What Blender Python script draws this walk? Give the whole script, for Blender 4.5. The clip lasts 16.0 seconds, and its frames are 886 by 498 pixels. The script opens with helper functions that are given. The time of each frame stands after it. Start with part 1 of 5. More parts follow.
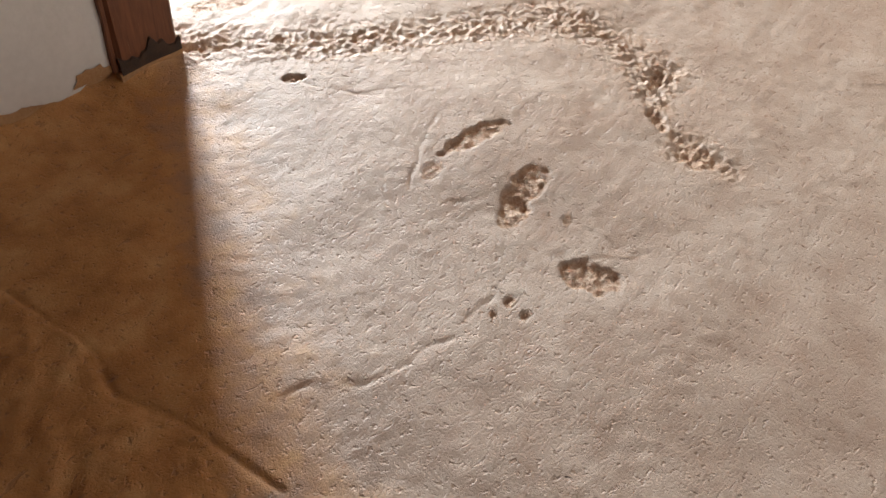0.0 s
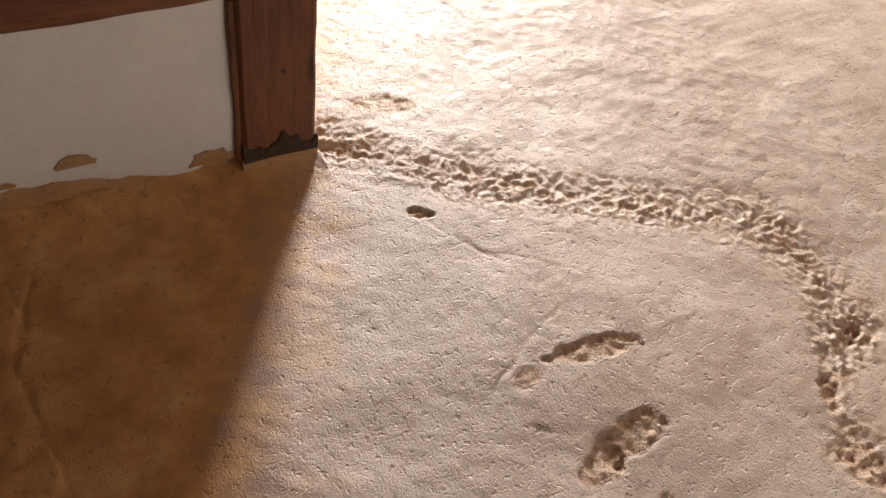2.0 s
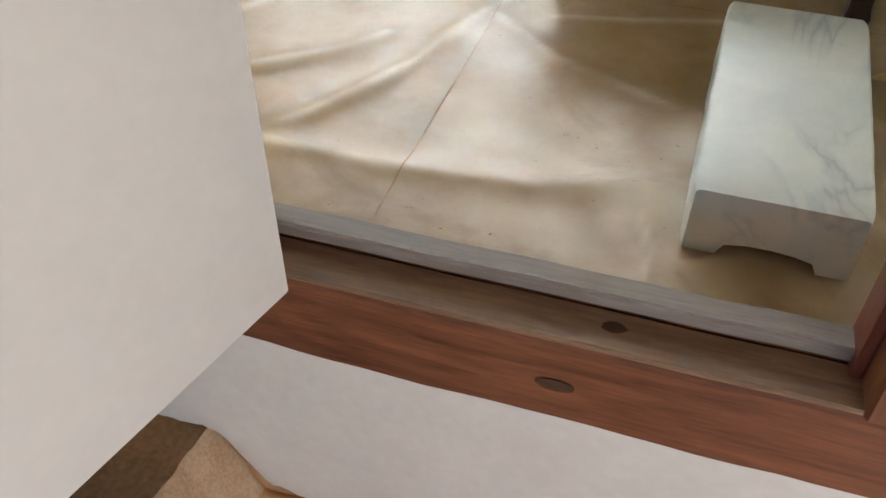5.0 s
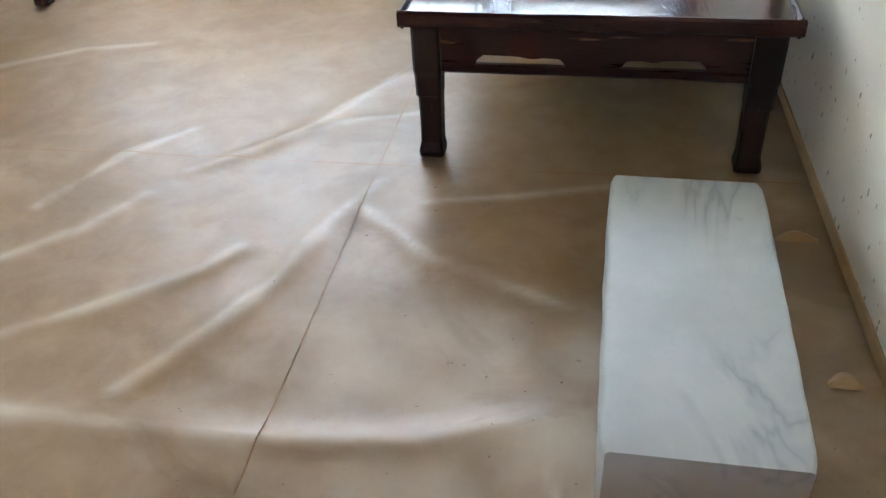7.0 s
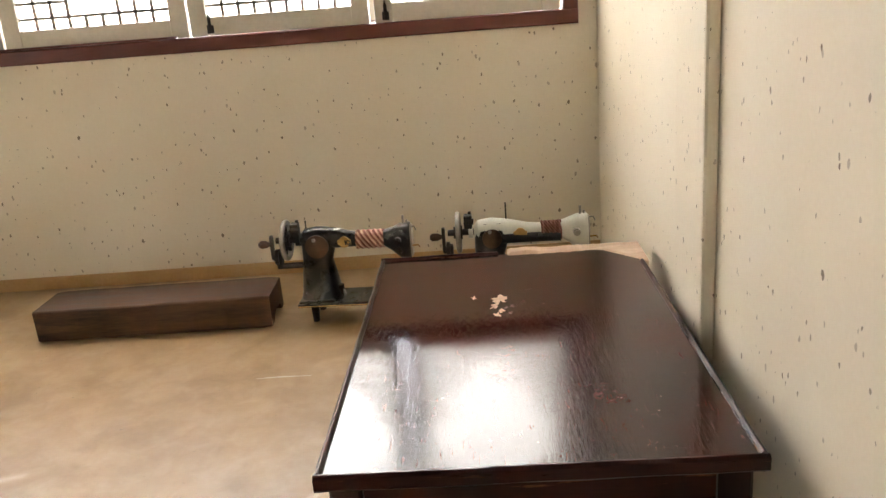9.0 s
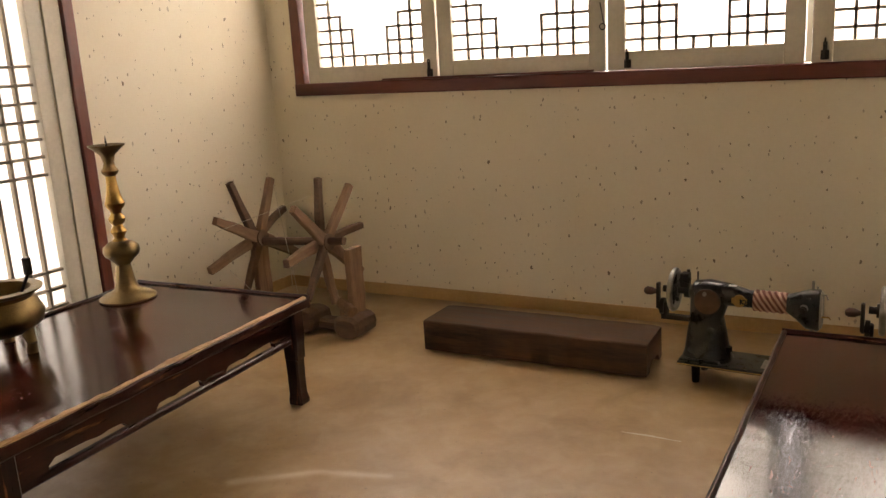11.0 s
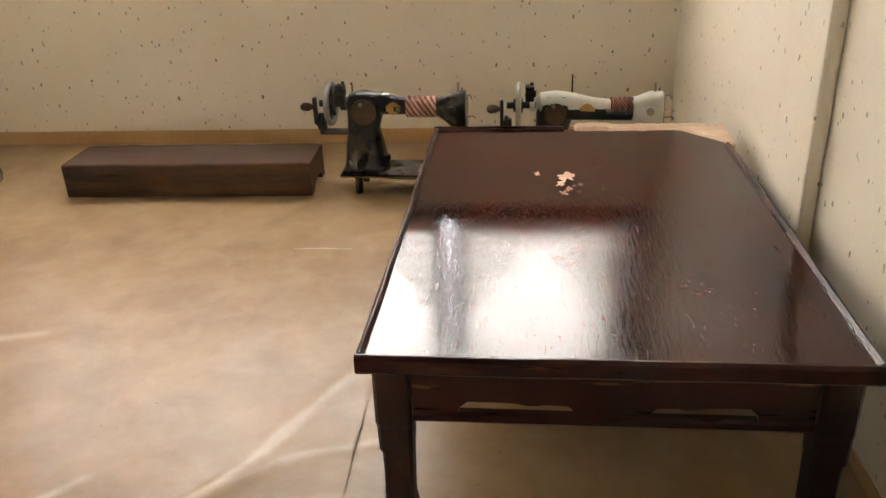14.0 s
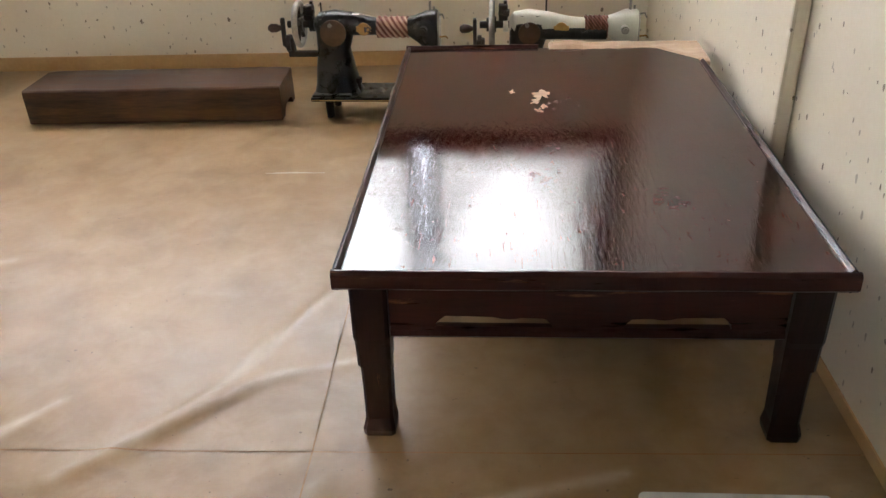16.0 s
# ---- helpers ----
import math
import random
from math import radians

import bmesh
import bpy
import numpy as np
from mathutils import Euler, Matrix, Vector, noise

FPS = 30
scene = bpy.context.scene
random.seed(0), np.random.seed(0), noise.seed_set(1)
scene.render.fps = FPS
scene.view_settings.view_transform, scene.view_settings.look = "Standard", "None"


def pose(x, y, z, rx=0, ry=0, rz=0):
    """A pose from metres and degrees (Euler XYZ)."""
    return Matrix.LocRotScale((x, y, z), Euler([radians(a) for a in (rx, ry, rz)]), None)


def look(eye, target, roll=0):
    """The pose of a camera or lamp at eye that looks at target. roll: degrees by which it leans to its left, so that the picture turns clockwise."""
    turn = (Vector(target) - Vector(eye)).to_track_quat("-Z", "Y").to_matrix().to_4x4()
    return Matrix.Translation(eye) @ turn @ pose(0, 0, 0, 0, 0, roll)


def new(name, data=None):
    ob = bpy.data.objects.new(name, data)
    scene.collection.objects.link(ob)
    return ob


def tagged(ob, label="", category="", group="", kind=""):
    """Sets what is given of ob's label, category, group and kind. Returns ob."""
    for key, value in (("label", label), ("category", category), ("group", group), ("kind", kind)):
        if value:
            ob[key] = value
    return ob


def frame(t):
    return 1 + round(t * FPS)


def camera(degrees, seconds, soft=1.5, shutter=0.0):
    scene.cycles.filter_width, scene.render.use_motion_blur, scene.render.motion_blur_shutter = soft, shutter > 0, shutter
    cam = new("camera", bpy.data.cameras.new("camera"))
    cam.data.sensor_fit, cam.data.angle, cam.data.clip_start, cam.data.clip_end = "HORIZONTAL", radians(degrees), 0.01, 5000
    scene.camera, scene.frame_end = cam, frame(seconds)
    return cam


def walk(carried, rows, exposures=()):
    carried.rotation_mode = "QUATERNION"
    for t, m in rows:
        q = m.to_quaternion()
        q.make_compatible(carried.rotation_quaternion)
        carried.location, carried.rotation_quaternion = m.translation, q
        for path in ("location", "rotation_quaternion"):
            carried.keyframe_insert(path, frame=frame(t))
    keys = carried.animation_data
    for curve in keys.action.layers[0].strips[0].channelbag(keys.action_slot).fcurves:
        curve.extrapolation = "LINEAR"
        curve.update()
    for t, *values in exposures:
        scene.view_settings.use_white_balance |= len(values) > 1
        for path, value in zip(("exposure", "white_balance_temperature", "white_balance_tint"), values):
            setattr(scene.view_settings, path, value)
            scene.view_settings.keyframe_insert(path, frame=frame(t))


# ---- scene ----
cam = camera(56.1, 16.0)
PATH = [
    (0, (-0.98, -1.849, 1.469), (0.131, -1.073, -0.002), 6.5),
    (0.5, (-0.798, -1.838, 1.484), (0.191, -0.902, 0.018), 9.8),
    (1, (-0.695, -1.798, 1.478), (0.257, -0.82, 0.016), 8.9),
    (1.5, (-0.589, -1.678, 1.504), (0.333, -0.644, 0.061), 11.6),
    (2, (-0.506, -1.597, 1.491), (0.316, -0.494, 0.039), 10.5),
    (2.5, (-0.382, -1.516, 1.498), (0.119, -0.272, 0.015), 7.2),
    (3, (-0.276, -1.46, 1.495), (-0.1, -0.145, -0.001), 7.4),
    (3.5, (-0.289, -1.356, 1.48), (-0.361, -0.018, -0.004), 3.4),
    (4, (-0.36, -1.184, 1.467), (-0.651, 0.265, 0.12), 3.4),
    (4.5, (-0.453, -0.97, 1.427), (-0.894, 0.425, 0.064), -0.7),
    (5, (-0.472, -0.716, 1.419), (-0.922, 0.699, 0.08), 0.4),
    (5.2, (-0.449, -0.613, 1.412), (-0.9, 0.806, 0.077), -0.1),
    (7.3, (-0.468, -0.333, 1.494), (-0.705, 1.285, 0.342), -4.7),
    (7.5, (-0.557, -0.319, 1.514), (-0.689, 1.325, 0.382), -3.6),
    (7.8, (-0.513, -0.286, 1.545), (-0.627, 1.453, 0.562), -3.1),
    (8, (-0.545, -0.228, 1.563), (-0.614, 1.544, 0.639), -2.7),
    (8.5, (-0.591, -0.137, 1.606), (-0.624, 1.679, 0.77), -3.4),
    (9, (-0.544, 0.003, 1.677), (-0.612, 1.91, 1.078), -4.5),
    (9.5, (-0.485, 0.116, 1.635), (-0.915, 2.019, 1.194), -5.9),
    (9.7, (-0.502, 0.125, 1.689), (-1.065, 1.992, 1.246), -7.2),
    (10, (-0.534, 0.152, 1.699), (-1.27, 1.96, 1.264), -7.3),
    (10.2, (-0.581, 0.137, 1.676), (-1.399, 1.915, 1.264), -5.6),
    (12.3, (-0.593, 0.199, 1.649), (-1.569, 1.86, 1.114), -3.1),
    (12.5, (-0.581, 0.205, 1.641), (-1.452, 1.92, 1.094), -3.8),
    (12.8, (-0.586, 0.225, 1.627), (-1.267, 2.018, 1.07), -3.9),
    (13, (-0.587, 0.23, 1.623), (-1.218, 2.044, 1.064), -3.9),
    (13.5, (-0.623, 0.215, 1.594), (-0.951, 2.073, 0.929), -2.1),
    (14, (-0.609, 0.199, 1.557), (-0.774, 2.006, 0.716), -2.1),
    (14.5, (-0.612, 0.215, 1.533), (-0.743, 1.987, 0.615), -1.9),
    (15, (-0.615, 0.212, 1.525), (-0.728, 1.961, 0.562), -2.1),
    (15.5, (-0.616, 0.199, 1.526), (-0.721, 1.938, 0.545), -2.1),
    (16, (-0.614, 0.195, 1.526), (-0.715, 1.932, 0.539), -2.0),
]
EXPOSURE = [(0, -0.72, 6400, 10), (1, -0.88, 6600, 12), (2, -0.9, 6900, 14), (2.5, -0.88, 7100, 18), (3, -0.6, 7100, 20), (3.5, -0.18, 6500, 16), (4.2, 0.42, 5800, 10), (5.2, 0.52, 5400, 4), (7.3, 0.45, 4850, 8), (8.2, 0.58, 4950, 10),
            (9, 0.38, 6100, 14), (9.5, -0.1, 6900, 18), (10, -0.55, 7200, 20), (12.3, 0.0, 6900, 20), (13.0, 0.35, 6700, 20), (13.5, 0.35, 6500, 18), (14.5, 0.38, 6000, 15), (16, 0.35, 5600, 14)]
walk(cam, [(t, look(eye, target, roll)) for t, eye, target, roll in PATH], EXPOSURE)

# ---- light ----
F = 0.5          # height of the room's floor over the earthen hall
world = bpy.data.worlds.new("world")
scene.world = world
world.use_nodes = True
wn = world.node_tree
sky = wn.nodes.new("ShaderNodeTexSky")
sky.sky_type, sky.sun_disc = "NISHITA", False
sky.sun_elevation, sky.sun_rotation = radians(40), radians(30)
wn.links.new(sky.outputs[0], wn.nodes["Background"].inputs[0])
wn.nodes["Background"].inputs[1].default_value = 0.1


def area(name, eye, target, w, h, power, color):
    d = bpy.data.lights.new(name, "AREA")
    d.shape, d.size, d.size_y, d.energy, d.color = "RECTANGLE", w, h, power, color
    ob = new(name, d)
    ob.matrix_world = look(eye, target)
    return ob


area("sky_light_hall_door", (3.89, 6.22, 1.75), (0.2, 0.0, 0.1), 1.25, 2.5, 3300, (0.95, 0.98, 1.0))
# unseen fill lamp at the open front, added to lift the hall's shaded side
area("fill_light_hall_front", (2.2, -3.42, 1.5), (0.2, 0.0, 0.6), 2.8, 1.7, 58, (1.0, 0.92, 0.83))
area("sky_light_window", (-1.64, 3.80, 2.15), (-1.64, 0, 2.0), 3.1, 1.2, 230, (1.0, 0.98, 0.95))
area("sky_light_lattice_door", (-3.62, 1.72, 1.5), (0, 1.72, 1.4), 0.95, 1.8, 42, (1.0, 0.98, 0.95))


# ---- materials ----
def nodes_of(name):
    m = bpy.data.materials.new(name)
    m.use_nodes = True
    return m, m.node_tree.nodes, m.node_tree.links, m.node_tree.nodes["Principled BSDF"]


def ramp_between(n, l, fac, stops):
    r = n.new("ShaderNodeValToRGB")
    e = r.color_ramp.elements
    e[0].position, e[0].color = stops[0][0], (*stops[0][1], 1)
    e[1].position, e[1].color = stops[-1][0], (*stops[-1][1], 1)
    for p, c in stops[1:-1]:
        e.new(p).color = (*c, 1)
    l.new(fac, r.inputs[0])
    return r.outputs[0]


def noise_tex(n, l, vec, scale, detail=5, rough=0.55, distort=0.0):
    t = n.new("ShaderNodeTexNoise")
    t.inputs["Scale"].default_value, t.inputs["Detail"].default_value = scale, detail
    t.inputs["Roughness"].default_value, t.inputs["Distortion"].default_value = rough, distort
    l.new(vec, t.inputs["Vector"])
    return t.outputs["Fac"]


def mapped(n, l, scale=(1, 1, 1), turn=(0, 0, 0)):
    c, m = n.new("ShaderNodeTexCoord"), n.new("ShaderNodeMapping")
    m.inputs["Scale"].default_value, m.inputs["Rotation"].default_value = scale, turn
    l.new(c.outputs["Object"], m.inputs["Vector"])
    return m.outputs["Vector"]


def mix(n, l, fac, a, b, kind="MIX"):
    m = n.new("ShaderNodeMix")
    m.data_type, m.blend_type = "RGBA", kind
    for value, socket in ((fac, m.inputs["Factor"]), (a, m.inputs["A"]), (b, m.inputs["B"])):
        if isinstance(value, (float, int)):
            socket.default_value = value
        elif isinstance(value, tuple):
            socket.default_value = (*value, 1)
        else:
            l.new(value, socket)
    return [s for s in m.outputs if s.type == "RGBA"][0]


def maths(n, l, op, a, b=0.0, c=None):
    m = n.new("ShaderNodeMath")
    m.operation = op
    for value, socket in zip((a, b, c), m.inputs):
        if value is None:
            continue
        if isinstance(value, (float, int)):
            socket.default_value = value
        else:
            l.new(value, socket)
    return m.outputs[0]


def bumped(n, l, bsdf, height, strength, dist):
    b = n.new("ShaderNodeBump")
    b.inputs["Strength"].default_value, b.inputs["Distance"].default_value = strength, dist
    l.new(height, b.inputs["Height"])
    l.new(b.outputs[0], bsdf.inputs["Normal"])
    return b


def plain(name, dark, light, scale=6.0, rough=(0.5, 0.7), bump=0.2, metal=0.0, stretch=(1, 1, 1), dist=0.002, coat=0.0, fine=14.0):
    """A surface with variation at two scales."""
    m, n, l, b = nodes_of(name)
    v = mapped(n, l, stretch)
    big, small = noise_tex(n, l, v, scale, 4), noise_tex(n, l, v, scale * fine, 6)
    both = maths(n, l, "MULTIPLY_ADD", small, 0.4, maths(n, l, "MULTIPLY", big, 0.6))
    l.new(ramp_between(n, l, both, [(0.32, dark), (0.68, light)]), b.inputs["Base Color"])
    r = n.new("ShaderNodeMapRange")
    l.new(both, r.inputs[0])
    r.inputs[1].default_value, r.inputs[2].default_value = 0.3, 0.7
    r.inputs[3].default_value, r.inputs[4].default_value = rough
    l.new(r.outputs[0], b.inputs["Roughness"])
    b.inputs["Metallic"].default_value = metal
    b.inputs["Coat Weight"].default_value = coat
    b.inputs["Coat Roughness"].default_value = 0.15
    bumped(n, l, b, small, bump, dist)
    return m


def wood(name, dark, light, along="x", rough=(0.45, 0.7), bump=0.35, coat=0.0, knots=False, chips=None, gloss=0.5):
    m, n, l, b = nodes_of(name)
    s = {"x": (1.2, 14, 14), "y": (14, 1.2, 14), "z": (14, 14, 1.2)}[along]
    v = mapped(n, l, s)
    grain, fine = noise_tex(n, l, v, 2.2, 6, 0.6, 0.6), noise_tex(n, l, v, 14, 4)
    blotch = noise_tex(n, l, mapped(n, l), 3.5, 4)
    g = maths(n, l, "MULTIPLY_ADD", fine, 0.3, maths(n, l, "MULTIPLY_ADD", grain, 0.45, maths(n, l, "MULTIPLY", blotch, 0.25)))
    col = ramp_between(n, l, g, [(0.34, dark), (0.66, light)])
    if chips:
        cv = noise_tex(n, l, mapped(n, l, s), 3.0, 8, 0.7)
        col = mix(n, l, ramp_between(n, l, cv, [(chips[1], (0, 0, 0)), (chips[1] + 0.05, (1, 1, 1))]), col, chips[0])
    if knots:
        k = n.new("ShaderNodeTexVoronoi")
        k.inputs["Scale"].default_value = 1.0
        l.new(mapped(n, l, {"x": (2.2, 6, 5), "y": (6, 2.2, 5), "z": (6, 6, 1.6)}[along]), k.inputs["Vector"])
        col = mix(n, l, ramp_between(n, l, k.outputs["Distance"], [(0.04, (1, 1, 1)), (0.13, (0, 0, 0))]), col, tuple(c * 0.35 for c in dark))
    l.new(col, b.inputs["Base Color"])
    r = n.new("ShaderNodeMapRange")
    l.new(g, r.inputs[0])
    r.inputs[1].default_value, r.inputs[2].default_value = 0.35, 0.65
    r.inputs[3].default_value, r.inputs[4].default_value = rough
    l.new(r.outputs[0], b.inputs["Roughness"])
    b.inputs["Coat Weight"].default_value = coat
    b.inputs["Specular IOR Level"].default_value = gloss
    bumped(n, l, b, g, bump, 0.003)
    return m


def earth_floor(name):
    """Trodden lime-and-earth floor: pale where scuffed, ochre mud at the house wall, red clay where it has broken."""
    m, n, l, b = nodes_of(name)
    v = mapped(n, l)
    big, mid, fine = noise_tex(n, l, v, 1.6, 5), noise_tex(n, l, v, 9, 6, 0.6), noise_tex(n, l, v, 120, 4, 0.7)
    pale = ramp_between(n, l, maths(n, l, "MULTIPLY_ADD", mid, 0.5, maths(n, l, "MULTIPLY", big, 0.5)), [(0.33, (0.37, 0.262, 0.192)), (0.5, (0.46, 0.358, 0.28)), (0.68, (0.56, 0.47, 0.385))])
    mud = ramp_between(n, l, mid, [(0.3, (0.34, 0.15, 0.045)), (0.5, (0.51, 0.255, 0.090)), (0.7, (0.62, 0.36, 0.155))])
    sep = n.new("ShaderNodeSeparateXYZ")
    l.new(v, sep.inputs[0])
    # mud lies in a strip that frays out with the distance from the step and the wall
    edge = maths(n, l, "MULTIPLY_ADD", sep.outputs["X"], -0.85, maths(n, l, "MULTIPLY_ADD", mid, 0.5, maths(n, l, "MULTIPLY_ADD", sep.outputs["Y"], 0.42, maths(n, l, "MULTIPLY", big, 0.35))))
    in_mud = ramp_between(n, l, edge, [(0.14, (0, 0, 0)), (0.42, (1, 1, 1))])
    col = mix(n, l, in_mud, pale, mud)
    attr = n.new("ShaderNodeAttribute")
    attr.attribute_name = "broken"
    crumbs = noise_tex(n, l, v, 70, 5, 0.7)
    col = mix(n, l, attr.outputs["Fac"], col, ramp_between(n, l, crumbs, [(0.34, (0.36, 0.19, 0.105)), (0.5, (0.48, 0.31, 0.195)), (0.66, (0.62, 0.49, 0.36))]))
    # dents and scratches: flat ground with sparse hollows
    dent = ramp_between(n, l, noise_tex(n, l, v, 62, 3, 0.55), [(0.30, (0, 0, 0)), (0.41, (1, 1, 1))])
    scratch = ramp_between(n, l, noise_tex(n, l, mapped(n, l, (1.0, 3.4, 1.0), (0, 0, 0.5)), 17, 4, 0.6, 0.8), [(0.29, (0, 0, 0)), (0.36, (1, 1, 1))])
    pock = ramp_between(n, l, noise_tex(n, l, v, 175, 3, 0.6), [(0.33, (0, 0, 0)), (0.55, (1, 1, 1))])
    hollows = maths(n, l, "MULTIPLY", dent, scratch)
    col = mix(n, l, maths(n, l, "MULTIPLY_ADD", hollows, -0.45, 0.45), col, (0.27, 0.15, 0.085))
    grit = noise_tex(n, l, v, 190, 3, 0.8)
    col = mix(n, l, ramp_between(n, l, grit, [(0.55, (0, 0, 0)), (0.70, (0.35, 0.35, 0.35))]), col, (0.26, 0.17, 0.115))
    l.new(col, b.inputs["Base Color"])
    l.new(maths(n, l, "MULTIPLY_ADD", mid, 0.35, 0.45), b.inputs["Roughness"])
    h = maths(n, l, "MULTIPLY_ADD", hollows, 0.55, maths(n, l, "MULTIPLY_ADD", pock, 0.13, maths(n, l, "MULTIPLY", noise_tex(n, l, v, 22, 4, 0.5), 0.5)))
    h = maths(n, l, "MULTIPLY_ADD", crumbs, maths(n, l, "MULTIPLY", attr.outputs["Fac"], 1.6), h)
    bumped(n, l, b, h, 0.6, 0.009)
    return m


def oiled_paper(name):
    m, n, l, b = nodes_of(name)
    v = mapped(n, l)
    big, mid, fine = noise_tex(n, l, v, 1.4, 4), noise_tex(n, l, v, 5, 5, 0.6), noise_tex(n, l, v, 160, 3)
    f = maths(n, l, "MULTIPLY_ADD", mid, 0.55, maths(n, l, "MULTIPLY", big, 0.45))
    col = ramp_between(n, l, f, [(0.32, (0.235, 0.142, 0.062)), (0.5, (0.325, 0.210, 0.102)), (0.68, (0.40, 0.278, 0.15))])
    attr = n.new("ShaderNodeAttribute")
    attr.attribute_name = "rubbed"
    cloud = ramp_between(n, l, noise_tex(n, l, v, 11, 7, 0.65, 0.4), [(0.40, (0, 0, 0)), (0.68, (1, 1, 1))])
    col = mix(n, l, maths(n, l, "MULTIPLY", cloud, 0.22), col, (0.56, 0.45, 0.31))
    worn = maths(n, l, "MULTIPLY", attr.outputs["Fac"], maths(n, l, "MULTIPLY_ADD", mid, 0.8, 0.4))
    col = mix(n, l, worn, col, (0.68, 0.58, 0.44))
    # tea-brown patches and a sprinkling of dirt
    stain = ramp_between(n, l, noise_tex(n, l, v, 3.1, 6, 0.6, 0.6), [(0.52, (0, 0, 0)), (0.66, (0.6, 0.6, 0.6))])
    col = mix(n, l, stain, col, (0.23, 0.14, 0.06))
    spots = ramp_between(n, l, noise_tex(n, l, v, 75, 2, 0.5), [(0.735, (0, 0, 0)), (0.76, (1, 1, 1))])
    near = ramp_between(n, l, noise_tex(n, l, v, 2.3, 3), [(0.45, (0.25, 0.25, 0.25)), (0.6, (1, 1, 1))])
    col = mix(n, l, maths(n, l, "MULTIPLY", maths(n, l, "MULTIPLY", spots, near), 0.8), col, (0.06, 0.04, 0.025))
    l.new(col, b.inputs["Base Color"])
    l.new(maths(n, l, "MULTIPLY_ADD", mid, 0.3, 0.24), b.inputs["Roughness"])
    bumped(n, l, b, maths(n, l, "MULTIPLY_ADD", fine, 0.10, noise_tex(n, l, v, 9, 4, 0.55)), 0.16, 0.006)
    return m


def flecked_paper(name):
    """Cream mulberry paper with scattered bark flecks."""
    m, n, l, b = nodes_of(name)
    v = mapped(n, l)
    big, fine = noise_tex(n, l, v, 1.3, 4), noise_tex(n, l, v, 90, 4)
    col = ramp_between(n, l, maths(n, l, "MULTIPLY_ADD", fine, 0.25, maths(n, l, "MULTIPLY", big, 0.75)), [(0.3, (0.72, 0.64, 0.49)), (0.7, (0.81, 0.745, 0.61))])
    sep, flat = n.new("ShaderNodeSeparateXYZ"), n.new("ShaderNodeCombineXYZ")
    l.new(v, sep.inputs[0])
    l.new(maths(n, l, "ADD", sep.outputs["X"], sep.outputs["Y"]), flat.inputs["X"])
    l.new(sep.outputs["Z"], flat.inputs["Y"])
    wob = n.new("ShaderNodeTexNoise")
    wob.inputs["Scale"].default_value, wob.inputs["Detail"].default_value = 45, 2
    l.new(flat.outputs[0], wob.inputs["Vector"])
    add = n.new("ShaderNodeVectorMath")
    add.operation = "MULTIPLY_ADD"
    l.new(wob.outputs["Color"], add.inputs[0])
    add.inputs[1].default_value = (0.014, 0.014, 0.0)
    l.new(flat.outputs[0], add.inputs[2])
    for scale, size, turn, keep in ((10, 0.052, 0.6, 0.25), (8, 0.044, -0.7, 0.25), (13, 0.050, 1.5, 0.3), (17, 0.050, 0.1, 0.4), (14, 0.050, 2.2, 0.35)):
        mp = n.new("ShaderNodeMapping")
        mp.inputs["Rotation"].default_value = (0, 0, turn)
        mp.inputs["Scale"].default_value = (1.0, 0.55, 1.0)
        l.new(add.outputs[0], mp.inputs["Vector"])
        vo = n.new("ShaderNodeTexVoronoi")
        vo.voronoi_dimensions = "2D"
        vo.inputs["Scale"].default_value = scale
        l.new(mp.outputs[0], vo.inputs["Vector"])
        sp = n.new("ShaderNodeSeparateColor")
        l.new(vo.outputs["Color"], sp.inputs[0])
        near = maths(n, l, "LESS_THAN", vo.outputs["Distance"], maths(n, l, "MULTIPLY", sp.outputs[1], size))
        on = maths(n, l, "MULTIPLY", near, maths(n, l, "GREATER_THAN", sp.outputs[0], keep))
        col = mix(n, l, maths(n, l, "MULTIPLY", on, maths(n, l, "MULTIPLY_ADD", sp.outputs[2], 0.5, 0.35)), col, (0.10, 0.06, 0.025))
    l.new(col, b.inputs["Base Color"])
    b.inputs["Roughness"].default_value = 0.75
    bumped(n, l, b, maths(n, l, "MULTIPLY_ADD", noise_tex(n, l, v, 2.5, 3), 3.0, fine), 0.12, 0.004)
    return m


